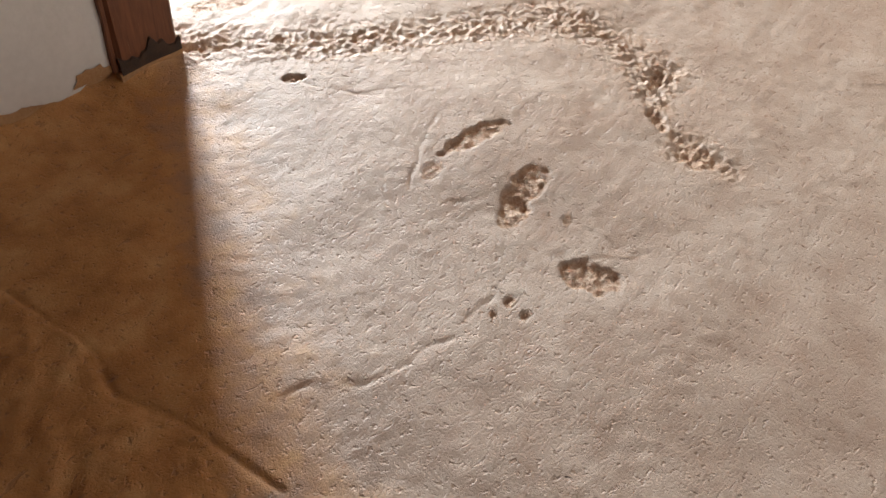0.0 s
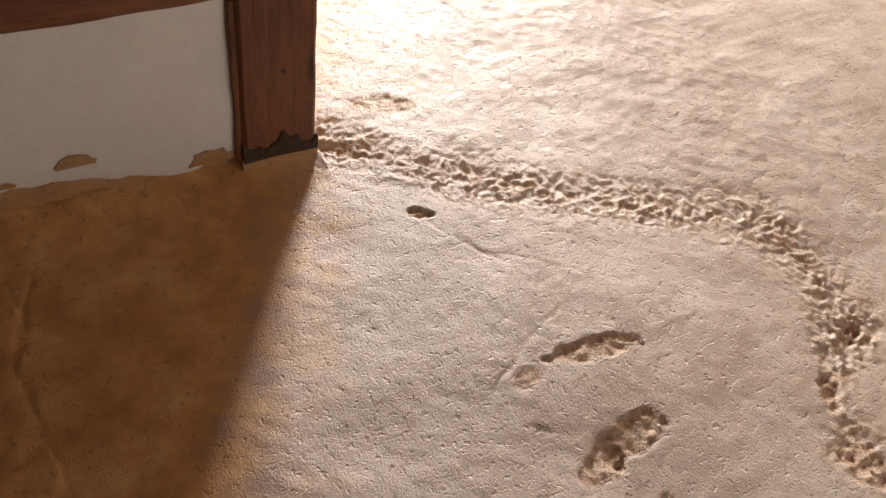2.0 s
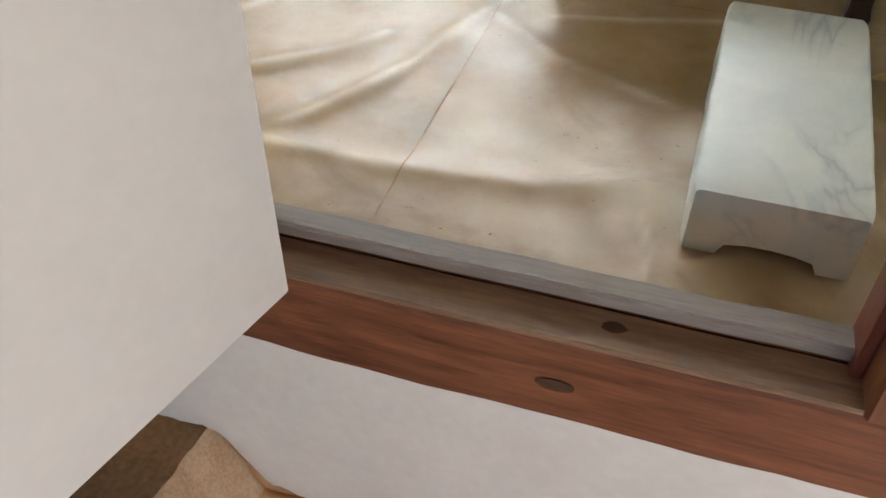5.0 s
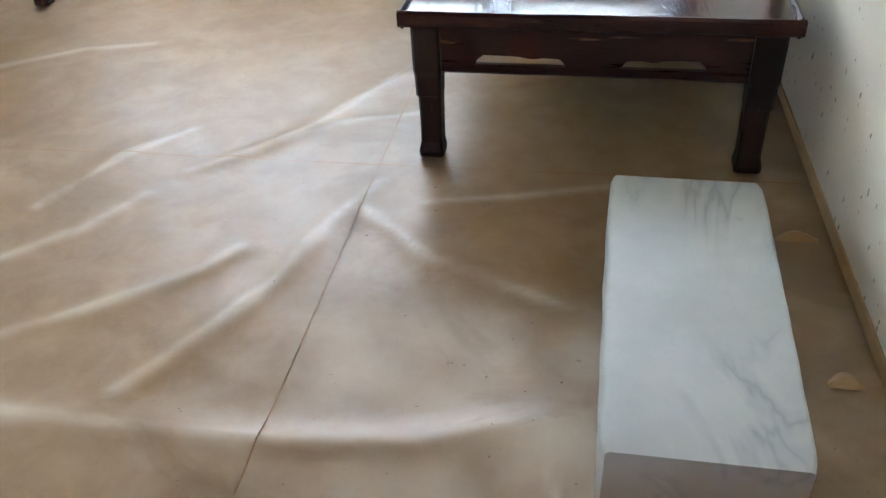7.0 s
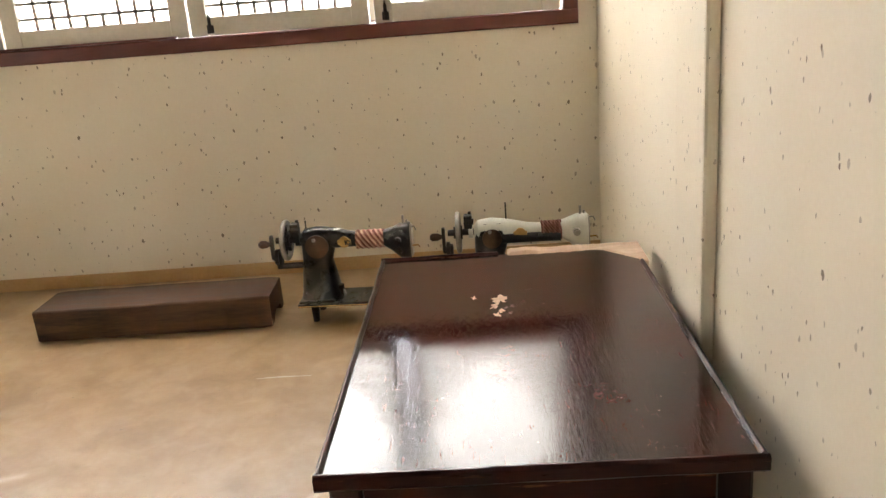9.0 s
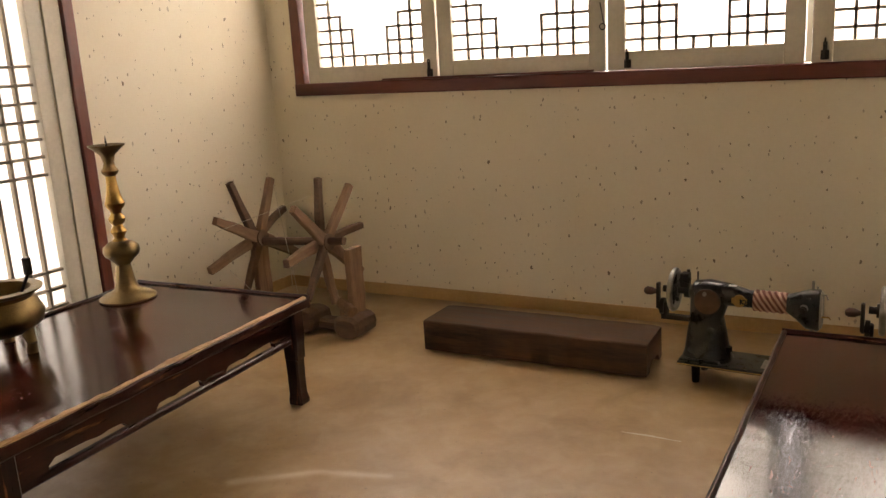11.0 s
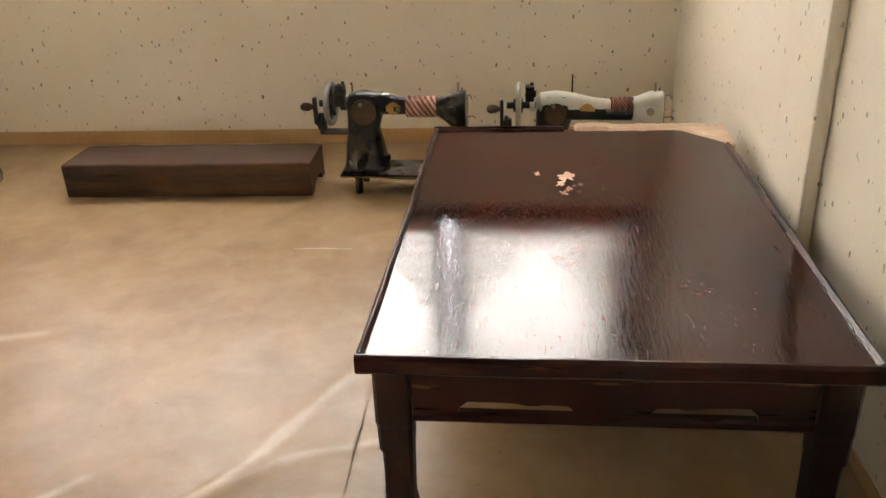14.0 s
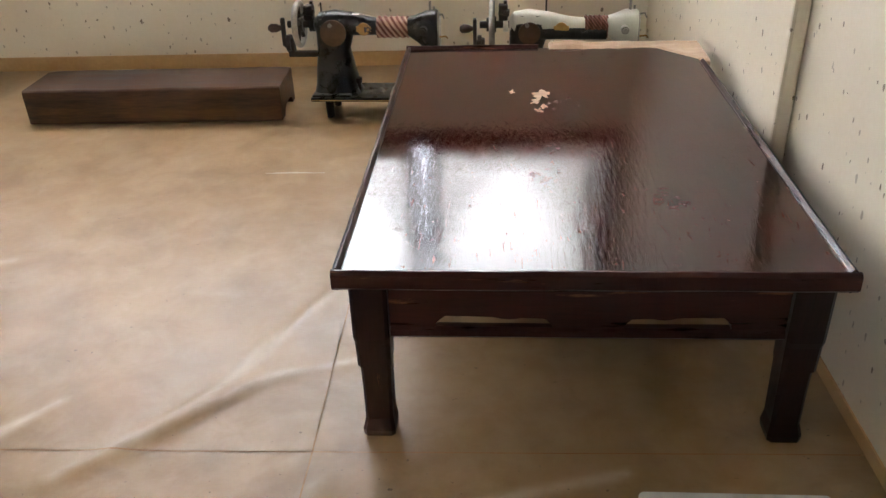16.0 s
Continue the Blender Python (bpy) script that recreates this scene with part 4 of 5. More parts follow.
for s0, s1, hinge_x in ((-3.165, -2.438, -2.474), (-2.428, -1.652, -1.558), (-1.642, -0.898, -0.83), (-0.876, -0.118, None)):
    bm = bmesh.new()
    z0, z1, w = 1.5568, 2.712, 0.072
    box(bm, (s0, 3.55, z0), (s0 + w, 3.585, z1), 0.004)
    box(bm, (s1 - w, 3.55, z0), (s1, 3.585, z1), 0.004)
    box(bm, (s0 + w, 3.551, z0), (s1 - w, 3.584, z0 + 0.075), 0.004)
    box(bm, (s0 + w, 3.551, z1 - 0.075), (s1 - w, 3.584, z1), 0.004)
    sash = part("sash", bm, SASH, window)
    a0, a1, b0, b1 = s0 + w, s1 - w, z0 + 0.075, z1 - 0.075
    bm = bmesh.new()
    box(bm, (a0 - 0.004, 3.577, b0 - 0.004), (a1 + 0.004, 3.5785, b1 + 0.004))
    part("pane", bm, PANE, sash)
    # stepped lattice in the corners
    u, t = (a1 - a0) / 9, 0.0062
    bars = [(a0, b0 + 0.045, a1, b0 + 0.045)]
    for i in range(1, 9):
        up = {1: 6, 2: 4, 3: 3, 4: 1, 5: 1, 6: 3, 7: 4, 8: 6}[i]
        bars.append((a0 + i * u, b0, a0 + i * u, b0 + 0.045 + 0.062 * (up - 1)))
    for j in range(1, 6):
        k = {1: 3, 2: 3, 3: 2, 4: 1, 5: 1}[j]
        z = b0 + 0.045 + 0.062 * j
        bars += [(a0, z, a0 + k * u, z), (a1 - k * u, z, a1, z)]
    bars += [(x0, b0 + b1 - y0, x1, b0 + b1 - y1) for x0, y0, x1, y1 in bars]
    for x0, y0, x1, y1 in bars:
        bm = bmesh.new()
        box(bm, (min(x0, x1) - t, 3.564, min(y0, y1) - t), (max(x0, x1) + t, 3.577, max(y0, y1) + t))
        part("lattice_bar", bm, LATTICE, sash)
    if hinge_x:
        bm = bmesh.new()
        box(bm, (hinge_x - 0.014, 3.540, 1.566), (hinge_x + 0.014, 3.549, 1.60), 0.003)
        rod(bm, (hinge_x, 3.538, 1.57), (hinge_x, 3.538, 1.63), 0.007)
        ring_mesh(bm, (hinge_x, 3.536, 1.632), (1, 0, 0), 0.010, 0.003, 12, 6)
        part("latch", bm, IRON, sash, "small black iron latch")
bm = bmesh.new()
ring_mesh(bm, (-1.70, 3.538, 1.90), (0, 1, 0.15), 0.045, 0.004)
rod(bm, (-1.70, 3.552, 1.945), (-1.70, 3.528, 1.945), 0.006)
part("ring_pull", bm, IRON, window, "black iron ring pull")
bm = bmesh.new()
rod(bm, (-1.67, 3.543, 1.83), (-1.655, 3.54, 1.75), 0.0025)
ring_mesh(bm, (-1.66, 3.54, 1.735), (0, 1, 0), 0.012, 0.0025, 12, 6)
part("hook", bm, IRON, window)

# lattice door in the west wall
door = tagged(new("door_1"), "papered lattice door glowing with daylight", "door", kind="structure")
for y0, y1 in ((DY1 - 0.065, DY1), (DY0, DY0 + 0.065)):
    bm = bmesh.new()
    box(bm, (-3.435, y0, DZ0), (-3.395, y1, DZ1), 0.004)
    part("stile", bm, SASH, door)
for z0, z1 in ((DZ0, DZ0 + 0.05), (DZ1 - 0.07, DZ1)):
    bm = bmesh.new()
    box(bm, (-3.434, DY0 + 0.065, z0), (-3.396, DY1 - 0.065, z1), 0.004)
    part("rail", bm, SASH, door)
bm = bmesh.new()
box(bm, (-3.440, DY0 + 0.06, DZ0 + 0.04), (-3.4385, DY1 - 0.06, DZ1 - 0.06))
part("pane", bm, PANE, door)
for i in range(1, 14):
    y = DY0 + 0.065 + (DY1 - DY0 - 0.13) * i / 14
    bm = bmesh.new()
    box(bm, (-3.436, y - 0.0065, DZ0 + 0.05), (-3.414, y + 0.0065, DZ1 - 0.07), 0.0015)
    part("lattice_bar", bm, LATTICE, door)
for z in [0.66, 0.725, 0.79, 0.86, 0.93] + [1.30 + 0.067 * i for i in range(7)] + [2.05 + 0.067 * i for i in range(5)]:
    bm = bmesh.new()
    box(bm, (-3.434, DY0 + 0.065, z - 0.006), (-3.411, DY1 - 0.065, z + 0.006), 0.0015)
    part("lattice_bar", bm, LATTICE, door)
bm = bmesh.new()
beam(bm, (-3.41, DY1 + 0.08, F), (-3.376, DY1 + 0.132, 2.6), 2, 14, 0.004, 0.002)
tagged(part("trim_door_post", bm, DARK_RED_Z), "dark red door post on the papered wall", "trim", kind="structure")
slab("trim_paper_strip", (-3.4, DY1 + 0.005, F), (-3.388, DY1 + 0.078, 2.6), SASH, 0.003, label="cream door frame strip", category="trim")


# ---- low tables ----
def low_table(place, label, torn):
    """A low lacquered table 0.81 by 1.26 m; y runs along its length from the front edge."""
    t = thing("low_table", place, label, "low table", "low lacquered tables")
    W, L, H = 0.405, 1.26, 0.352
    bm = bmesh.new()
    box(bm, (-W + 0.012, 0.012, H - 0.028), (W - 0.012, L - 0.012, H - 0.009), 0.002)
    part("tabletop", bm, TOP_LACQUER, t)
    def edge(lo, hi, ax, mat_, wob=0.0018, seed=0, label_=""):
        bm = bmesh.new()
        beam(bm, lo, hi, ax, 40, 0.006, wob, seed)
        part("rim", bm, mat_, t, label_)
    edge((-W, 0, H - 0.035), (W, 0.016, H), 0, EDGE_X)
    edge((-W, 0.016, H - 0.042), (-W + 0.014, L - 0.016, H), 1, EDGE_Y, 0.0018, 3)
    if torn == "back":
        edge((W - 0.014, 0.016, H - 0.042), (W, L - 0.16, H), 1, EDGE_Y, 0.0018, 5)
        edge((-W, L - 0.016, H - 0.042), (-0.03, L, H), 0, EDGE_X, 0.0018, 7)
        bm = bmesh.new()
        xs_ = steps_of(0.0, W + 0.012, 0.012)
        rows_ = []
        for x in xs_:
            k = noise.noise(Vector((x * 14, 3, 2))) * 0.5 + noise.noise(Vector((x * 45, 3, 2))) * 0.3
            y0 = L - 0.028 + 0.022 * k - (0.12 * max(0, (x - 0.30) / 0.1) if x > 0.30 else 0)
            y1 = L + 0.012 + 0.012 * noise.noise(Vector((x * 11, 9, 2)))
            zt = H - 0.0055 + 0.012 * max(0, noise.noise(Vector((x * 9, 4, 4)))) + 0.007 * abs(noise.noise(Vector((x * 38, 4, 4))))
            rows_.append([bm.verts.new(c) for c in ((x, y0, H - 0.0085), (x, y0 + 0.012, zt), (x, y1, zt + 0.004), (x, y1 + 0.004, H - 0.035), (x, y0, H - 0.035))])
        for a, b in zip(rows_, rows_[1:]):
            for j in range(5):
                bm.faces.new((a[j], a[(j + 1) % 5], b[(j + 1) % 5], b[j]))
        bm.faces.new(rows_[0]), bm.faces.new(rows_[-1])
        part("torn_edge", bm, BARE_X, t, "pale torn wood where the rim broke off")
        for cx, cy, r in ((-0.04, 0.85, 0.026), (-0.055, 0.80, 0.012), (-0.035, 0.765, 0.010), (-0.05, 0.74, 0.011), (-0.11, 0.87, 0.010)):
            bm = bmesh.new()
            c = bm.verts.new((cx, cy, H - 0.0075))
            ring = []
            for i in range(26):
                q = r * max(0.3, 0.75 + 0.9 * noise.noise(Vector((i * 0.41, cy * 40, cx * 30))))
                ring.append(bm.verts.new((cx + q * math.cos(i * 0.2417), cy + 1.5 * q * math.sin(i * 0.2417), H - 0.0082)))
            for i in range(26):
                bm.faces.new((c, ring[i], ring[(i + 1) % 26]))
            part("chip", bm, BARE_X, t, "chipped spot of bare pale wood")
    else:
        edge((-W, L - 0.016, H - 0.042), (W, L, H), 0, EDGE_X, 0.0018, 7)
        edge((W - 0.020, 0.016, H - 0.042), (W, L - 0.016, H - 0.006), 1, EDGE_Y, 0.004, 5)
        bm = bmesh.new()
        rows_ = []
        for y in steps_of(0.02, L - 0.02, 0.012):
            d = 0.020 + 0.022 * noise.noise(Vector((y * 4, 1, 6))) + 0.008 * noise.noise(Vector((y * 19, 1, 6)))
            rows_.append([bm.verts.new(c) for c in ((W - d - 0.004, y, H - 0.0085), (W - d * 0.6, y, H - 0.001 + 0.004 * noise.noise(Vector((y * 30, 2, 2)))), (W - 0.003, y, H - 0.005), (W - 0.003, y, H - 0.012))])
        for a, b in zip(rows_, rows_[1:]):
            for j in range(3):
                bm.faces.new((a[j], a[j + 1], b[j + 1], b[j]))
        part("split_edge", bm, BARE_WOOD, t, "pale split wood along the worn edge")
    # aprons with long slots and scalloped heads
    def apron(length, m, mat_, slots):
        bm = bmesh.new()
        h = length / 2
        # one board: its lower line rises into the slots, whose heads are wavy
        line = [(-h, 0.126)]
        for a, b in slots:
            line.append((a, 0.126))
            for i in range(27):
                u = i / 26
                e = u if abs(a) > abs(b) else 1 - u
                line.append((a + 0.001 + (b - a - 0.002) * u, 0.102 + 0.006 * e + 0.006 * max(0.0, math.sin(e * 13)) * e + 0.014 * (max(0.0, 0.08 - u) + max(0.0, u - 0.92)) / 0.08))
            line.append((b, 0.126))
        line.append((h, 0.126))
        cols_ = [[bm.verts.new(c) for c in ((x, -0.009, H - 0.034), (x, -0.009, H - d), (x, 0.009, H - d), (x, 0.009, H - 0.034))] for x, d in line]
        for a, b in zip(cols_, cols_[1:]):
            for k in range(4):
                bm.faces.new((a[k], a[(k + 1) % 4], b[(k + 1) % 4], b[k]))
        bm.faces.new(cols_[0]), bm.faces.new(cols_[-1])
        ob = part("apron", bm, mat_, t)
        ob.matrix_local = m
        bm = bmesh.new()
        beam(bm, (-h, -0.012, H - 0.147), (h, 0.010, H - 0.126), 0, 20, 0.005, 0.0012, length)
        ob = part("lower_rail", bm, mat_, t)
        ob.matrix_local = m
    for y, r in ((0.045, 0), (L - 0.045, 180)):
        apron(0.68, pose(0, y, 0, 0, 0, r), EDGE_X, ((-0.245, -0.05), (0.06, 0.235)))
    for x, r in ((-W + 0.05, -90), (W - 0.05, 90)):
        apron(L - 0.14, pose(x, L / 2, 0, 0, 0, r), EDGE_X, ((-0.46, -0.20), (-0.10, 0.10), (0.20, 0.46)))
    # legs: bracketed at the head, waisted, with a turned-out foot
    for sx in (-1, 1):
        for sy in (-1, 1):
            bm = bmesh.new()
            prof = [(0.0, 0.028, 0.002), (0.012, 0.029, 0.002), (0.035, 0.0245, 0.0), (0.10, 0.025, -0.001), (0.15, 0.026, -0.001), (0.152, 0.0285, 0.001), (0.20, 0.0295, 0.001), (0.212, 0.031, 0.002), (0.25, 0.031, 0.002), (H - 0.042, 0.031, 0.002)]
            rows_ = []
            for z, r, off in prof:
                cx, cy = sx * (W - 0.054 + off * 0.6), (0.050 if sy < 0 else L - 0.050) + sy * off * 0.6
                q = r * 0.22
                rows_.append([bm.verts.new((cx + a, cy + b, z)) for a, b in ((-r + q, -r), (r - q, -r), (r, -r + q), (r, r - q), (r - q, r), (-r + q, r), (-r, r - q), (-r, -r + q))])
            for a, b in zip(rows_, rows_[1:]):
                for j in range(8):
                    bm.faces.new((a[j], a[(j + 1) % 8], b[(j + 1) % 8], b[j]))
            bm.faces.new(rows_[0]), bm.faces.new(rows_[-1])
            part("leg", bm, LEG_WOOD, t)
    return t


TABLE_Z = F + 0.007
low_table(pose(-0.452, 1.288, TABLE_Z, 0, 0, -1.0), "dark red lacquered low table with a torn back edge", "back")
low_table(pose(-2.649, 1.098, TABLE_Z, 0, 0, 2.6) @ Matrix.Diagonal((0.96, 0.96, 1.088, 1.0)), "dark lacquered low table with a pale split edge", "side")

# ---- stone and wooden fulling blocks ----
def fulling_block(name, place, w, l, h, arch, material, label, cat, crown, axis):
    """A block on two end feet, hollowed from below along its length."""
    bm = bmesh.new()
    prof = []
    r = crown
    prof += [(-w / 2 + r * 0.25, 0), (-w / 2 + w * 0.17, 0)]
    for i in range(7):
        a = math.pi * i / 6
        prof.append((-(w * 0.31) * math.cos(a), arch * (math.sin(a) ** 0.45)))
    prof += [(w / 2 - w * 0.17, 0), (w / 2 - r * 0.25, 0), (w / 2, r * 0.3), (w / 2, h - r)]
    for i in range(1, 6):
        a = math.pi / 2 * i / 5
        prof.append((w / 2 - r + r * math.cos(a), h - r + r * math.sin(a)))
    for i in range(0, 5):
        a = math.pi / 2 + math.pi / 2 * i / 5
        prof.append((-w / 2 + r + r * math.cos(a), h - r + r * math.sin(a)))
    prof += [(-w / 2, h - r), (-w / 2, r * 0.3)]
    rows_ = []
    n_ = 36
    for i in range(n_ + 1):
        s = i / n_
        y = (s - 0.5) * l
        end = min(s, 1 - s) * n_
        k = {0: 0.955, 1: 0.99}.get(int(end), 1.0)
        row = []
        for x, z in prof:
            x = x if axis == "x" or x < 0 else x * (0.90 + 0.10 * s)
            p = Vector((x * k, y, h / 2 + (z - h / 2) * (k if z > arch else 1)))
            p += noise.noise_vector(p * 11) * 0.0025
            row.append(bm.verts.new(p if axis == "y" else Vector((p.y, p.x, p.z))))
        rows_.append(row)
    for a, b in zip(rows_, rows_[1:]):
        for j in range(len(prof)):
            bm.faces.new((a[j], a[(j + 1) % len(prof)], b[(j + 1) % len(prof)], b[j]))
    bm.faces.new(rows_[0]), bm.faces.new(rows_[-1])
    ob = part(name, bm, material, None, smooth=True)
    ob.matrix_world = place
    return tagged(ob, label, cat)


fulling_block("fulling_stone", pose(-0.266, 0.725, F + 0.003, 0, 0, -1.0), 0.284, 0.69, 0.124, 0.028, MARBLE, "white grey-veined marble fulling stone on the paper floor", "stone block", 0.009, "y")
fulling_block("fulling_block", pose(-1.765, 3.02, F + 0.004, 0, 0, 0.6), 0.235, 0.90, 0.122, 0.03, LOG_WOOD, "long dark brown wooden fulling block on the floor", "wooden block", 0.009, "x")


# ---- sewing machines ----
def sewing_machine(place, label, body, arm_mat, wrap_mat, wrap_label, wheel_mat, pale):
    """A hand-cranked machine: x runs from the wheel to the needle, base plate centred on x = 0.02."""
    m = thing("sewing_machine", place, label, "sewing machine", "old sewing machines")
    def p(name, build, mat_, label_="", smooth=True, parent=m):
        bm = bmesh.new()
        build(bm)
        return part(name, bm, mat_, parent, label_, smooth)
    z = 0.062
    p("base", lambda b: (box(b, (-0.19, -0.085, z), (0.19, 0.085, z + 0.014), 0.005), box(b, (-0.185, -0.08, z + 0.014), (-0.05, 0.08, z + 0.022), 0.006)), BLACK_ENAMEL, "", False)
    p("base_trim", lambda b: box(b, (-0.187, -0.0865, z + 0.004), (0.187, -0.0845, z + 0.007)), GOLD, "thin gilt line along the base", False)
    for x in (-0.13, 0.14):
        for y in (-0.06, 0.06):
            p("foot", lambda b: rod(b, (x, y, 0), (x, y, z), 0.013, 0.016), IRON)
    p("slide_plate", lambda b: box(b, (0.08, -0.05, z + 0.014), (0.185, 0.03, z + 0.0165), 0.001), STEEL, "bright steel slide plate", False)
    p("pillar", lambda b: loft(b, [(z + 0.012, -0.105, 0, 0.085, 0.066), (z + 0.026, -0.105, 0, 0.080, 0.060), (z + 0.045, -0.106, 0, 0.074, 0.054), (z + 0.10, -0.108, 0, 0.066, 0.047), (z + 0.16, -0.110, 0, 0.055, 0.042), (z + 0.21, -0.102, 0, 0.062, 0.042), (z + 0.25, -0.10, 0, 0.064, 0.041), (z + 0.278, -0.098, 0, 0.05, 0.032)], "z", 24, 3.2), body)
    p("arm", lambda b: loft(b, [(-0.165, 0, z + 0.245, 0.020, 0.022), (-0.15, 0, z + 0.247, 0.036, 0.038), (-0.10, 0, z + 0.248, 0.042, 0.044), (-0.04, 0, z + 0.246, 0.036, 0.038), (0.03, 0, z + 0.238, 0.030, 0.029), (0.12, 0, z + 0.232, 0.026, 0.025), (0.17, 0, z + 0.234, 0.028, 0.029)], "x", 24, 2.5), arm_mat)
    if pale:
        p("arm_underside", lambda b: loft(b, [(-0.12, -0.012, z + 0.222, 0.033, 0.024), (0.0, -0.010, z + 0.220, 0.030, 0.022), (0.15, -0.010, z + 0.215, 0.028, 0.020)], "x", 20, 2.8), BLACK_ENAMEL, "black underside of the arm")
    p("head", lambda b: loft(b, [(0.150, 0, z + 0.236, 0.028, 0.029), (0.180, 0, z + 0.230, 0.036, 0.044), (0.21, 0, z + 0.222, 0.040, 0.064), (0.245, 0, z + 0.222, 0.040, 0.068), (0.25, 0, z + 0.222, 0.037, 0.064)], "x", 24, 3.2), BLACK_ENAMEL if not pale else arm_mat)
    p("face_plate", lambda b: loft(b, [(0.250, 0, z + 0.222, 0.034, 0.062), (0.256, 0, z + 0.222, 0.031, 0.058)], "x", 20, 3.2), STEEL, "steel face plate")
    p("presser_bar", lambda b: rod(b, (0.225, 0, z + 0.018), (0.225, 0, z + 0.318), 0.0045), STEEL)
    p("needle_bar", lambda b: rod(b, (0.238, 0, z + 0.05), (0.238, 0, z + 0.30), 0.004), STEEL)
    p("presser_foot", lambda b: box(b, (0.212, -0.014, z + 0.0165), (0.238, 0.014, z + 0.024), 0.002), STEEL)
    p("take_up_lever", lambda b: (rod(b, (0.254, -0.01, z + 0.275), (0.268, -0.028, z + 0.282), 0.003), rod(b, (0.268, -0.028, z + 0.282), (0.274, -0.034, z + 0.268), 0.0025)), STEEL)
    p("thread_guide", lambda b: (rod(b, (0.254, -0.02, z + 0.205), (0.278, -0.03, z + 0.21), 0.003), rod(b, (0.278, -0.03, z + 0.21), (0.284, -0.03, z + 0.202), 0.0025)), BRASS)
    p("tension_knob", lambda b: (rod(b, (0.205, -0.036, z + 0.235), (0.205, -0.062, z + 0.235), 0.013), rod(b, (0.205, -0.062, z + 0.235), (0.205, -0.068, z + 0.235), 0.008)), STEEL if pale else IRON)
    p("side_disc", lambda b: (rod(b, (-0.10, -0.030, z + 0.225), (-0.10, -0.046, z + 0.225), 0.044 if not pale else 0.036, steps=28)), RUST, "round brown cover plate")
    p("disc_screw", lambda b: rod(b, (-0.108, -0.044, z + 0.252), (-0.108, -0.051, z + 0.252), 0.007), STEEL)
    p("badge", lambda b: (rod(b, (0.003, -0.030, z + 0.236), (0.003, -0.0375, z + 0.236), 0.021, steps=20), box(b, (-0.022, -0.0372, z + 0.226), (0.028, -0.031, z + 0.246), 0.003)), GOLD, "gilt maker's transfer", False)
    if not pale:
        p("badge_mark", lambda b: (box(b, (0.006, -0.0392, z + 0.226), (0.011, -0.037, z + 0.244)), ring_mesh(b, (0.019, -0.038, z + 0.235), (0, 1, 0), 0.007, 0.002, 14, 6)), BLACK_ENAMEL, "dark lettering marks", False)
        p("paper_label", lambda b: box(b, (-0.035, -0.026, z + 0.2815), (-0.010, -0.008, z + 0.2835)), LABEL, "small white paper label", False)
    w0, w1 = (0.045, 0.150) if not pale else (0.080, 0.155)
    p("cloth_wrap", lambda b: loft(b, [(w0 + (w1 - w0) * i / 14, 0.001, z + 0.234 + 0.001 * math.sin(i * 2.1), 0.0335 + 0.0026 * math.sin(i * 1.7), 0.0350 + 0.0026 * math.sin(i * 2.3)) for i in range(15)], "x", 28, 2.3), wrap_mat, wrap_label)
    # balance wheel and hand crank
    p("wheel_shaft", lambda b: rod(b, (-0.16, 0, z + 0.245), (-0.262, 0, z + 0.245), 0.012), IRON)
    p("collar", lambda b: loft(b, [(-0.168, 0, z + 0.245, 0.024, 0.024), (-0.185, 0, z + 0.245, 0.024, 0.024)], "x", 20), arm_mat)
    p("bobbin_winder", lambda b: (rod(b, (-0.165, -0.012, z + 0.285), (-0.20, -0.012, z + 0.290), 0.012), rod(b, (-0.178, 0.012, z + 0.27), (-0.178, 0.012, z + 0.318), 0.006), box(b, (-0.20, -0.02, z + 0.26), (-0.17, 0.02, z + 0.31), 0.005)), IRON, "", False)
    rim_ = p("balance_wheel", lambda b: ring_mesh(b, (-0.222, 0, z + 0.245), (1, 0, 0), 0.068, 0.010, 36, 10), wheel_mat, "pale steel-rimmed balance wheel")
    p("wheel_hub", lambda b: rod(b, (-0.208, 0, z + 0.245), (-0.240, 0, z + 0.245), 0.026, 0.022), IRON, parent=rim_)
    for i in range(5):
        a = i * 1.2566 + 0.3
        p("wheel_spoke", lambda b: rod(b, (-0.222, 0, z + 0.245), (-0.222, 0.066 * math.cos(a), z + 0.245 + 0.066 * math.sin(a)), 0.009, 0.007), IRON, parent=rim_)
    p("crank_bracket", lambda b: (box(b, (-0.262, -0.014, z + 0.135), (-0.165, 0.014, z + 0.153), 0.005), box(b, (-0.268, -0.016, z + 0.135), (-0.245, 0.016, z + 0.20), 0.006), rod(b, (-0.256, 0, z + 0.18), (-0.270, 0, z + 0.18), 0.030)), IRON, "", False)
    p("crank_arm", lambda b: (rod(b, (-0.268, 0, z + 0.18), (-0.280, 0, z + 0.18), 0.014), box(b, (-0.284, -0.02, z + 0.175), (-0.272, 0.004, z + 0.268), 0.004)), IRON, "", False)
    p("handle", lambda b: loft(b, [(-0.284, -0.01, z + 0.235, 0.007, 0.007), (-0.300, -0.01, z + 0.235, 0.014, 0.014), (-0.318, -0.01, z + 0.235, 0.015, 0.015), (-0.328, -0.01, z + 0.235, 0.008, 0.008)], "x", 16), LOG_WOOD, "turned dark wooden handle")
    p("spool_pin", lambda b: rod(b, (-0.045 if pale else -0.145, 0.01, z + 0.27), (-0.045 if pale else -0.145, 0.01, z + (0.345 if pale else 0.315)), 0.0028), IRON)
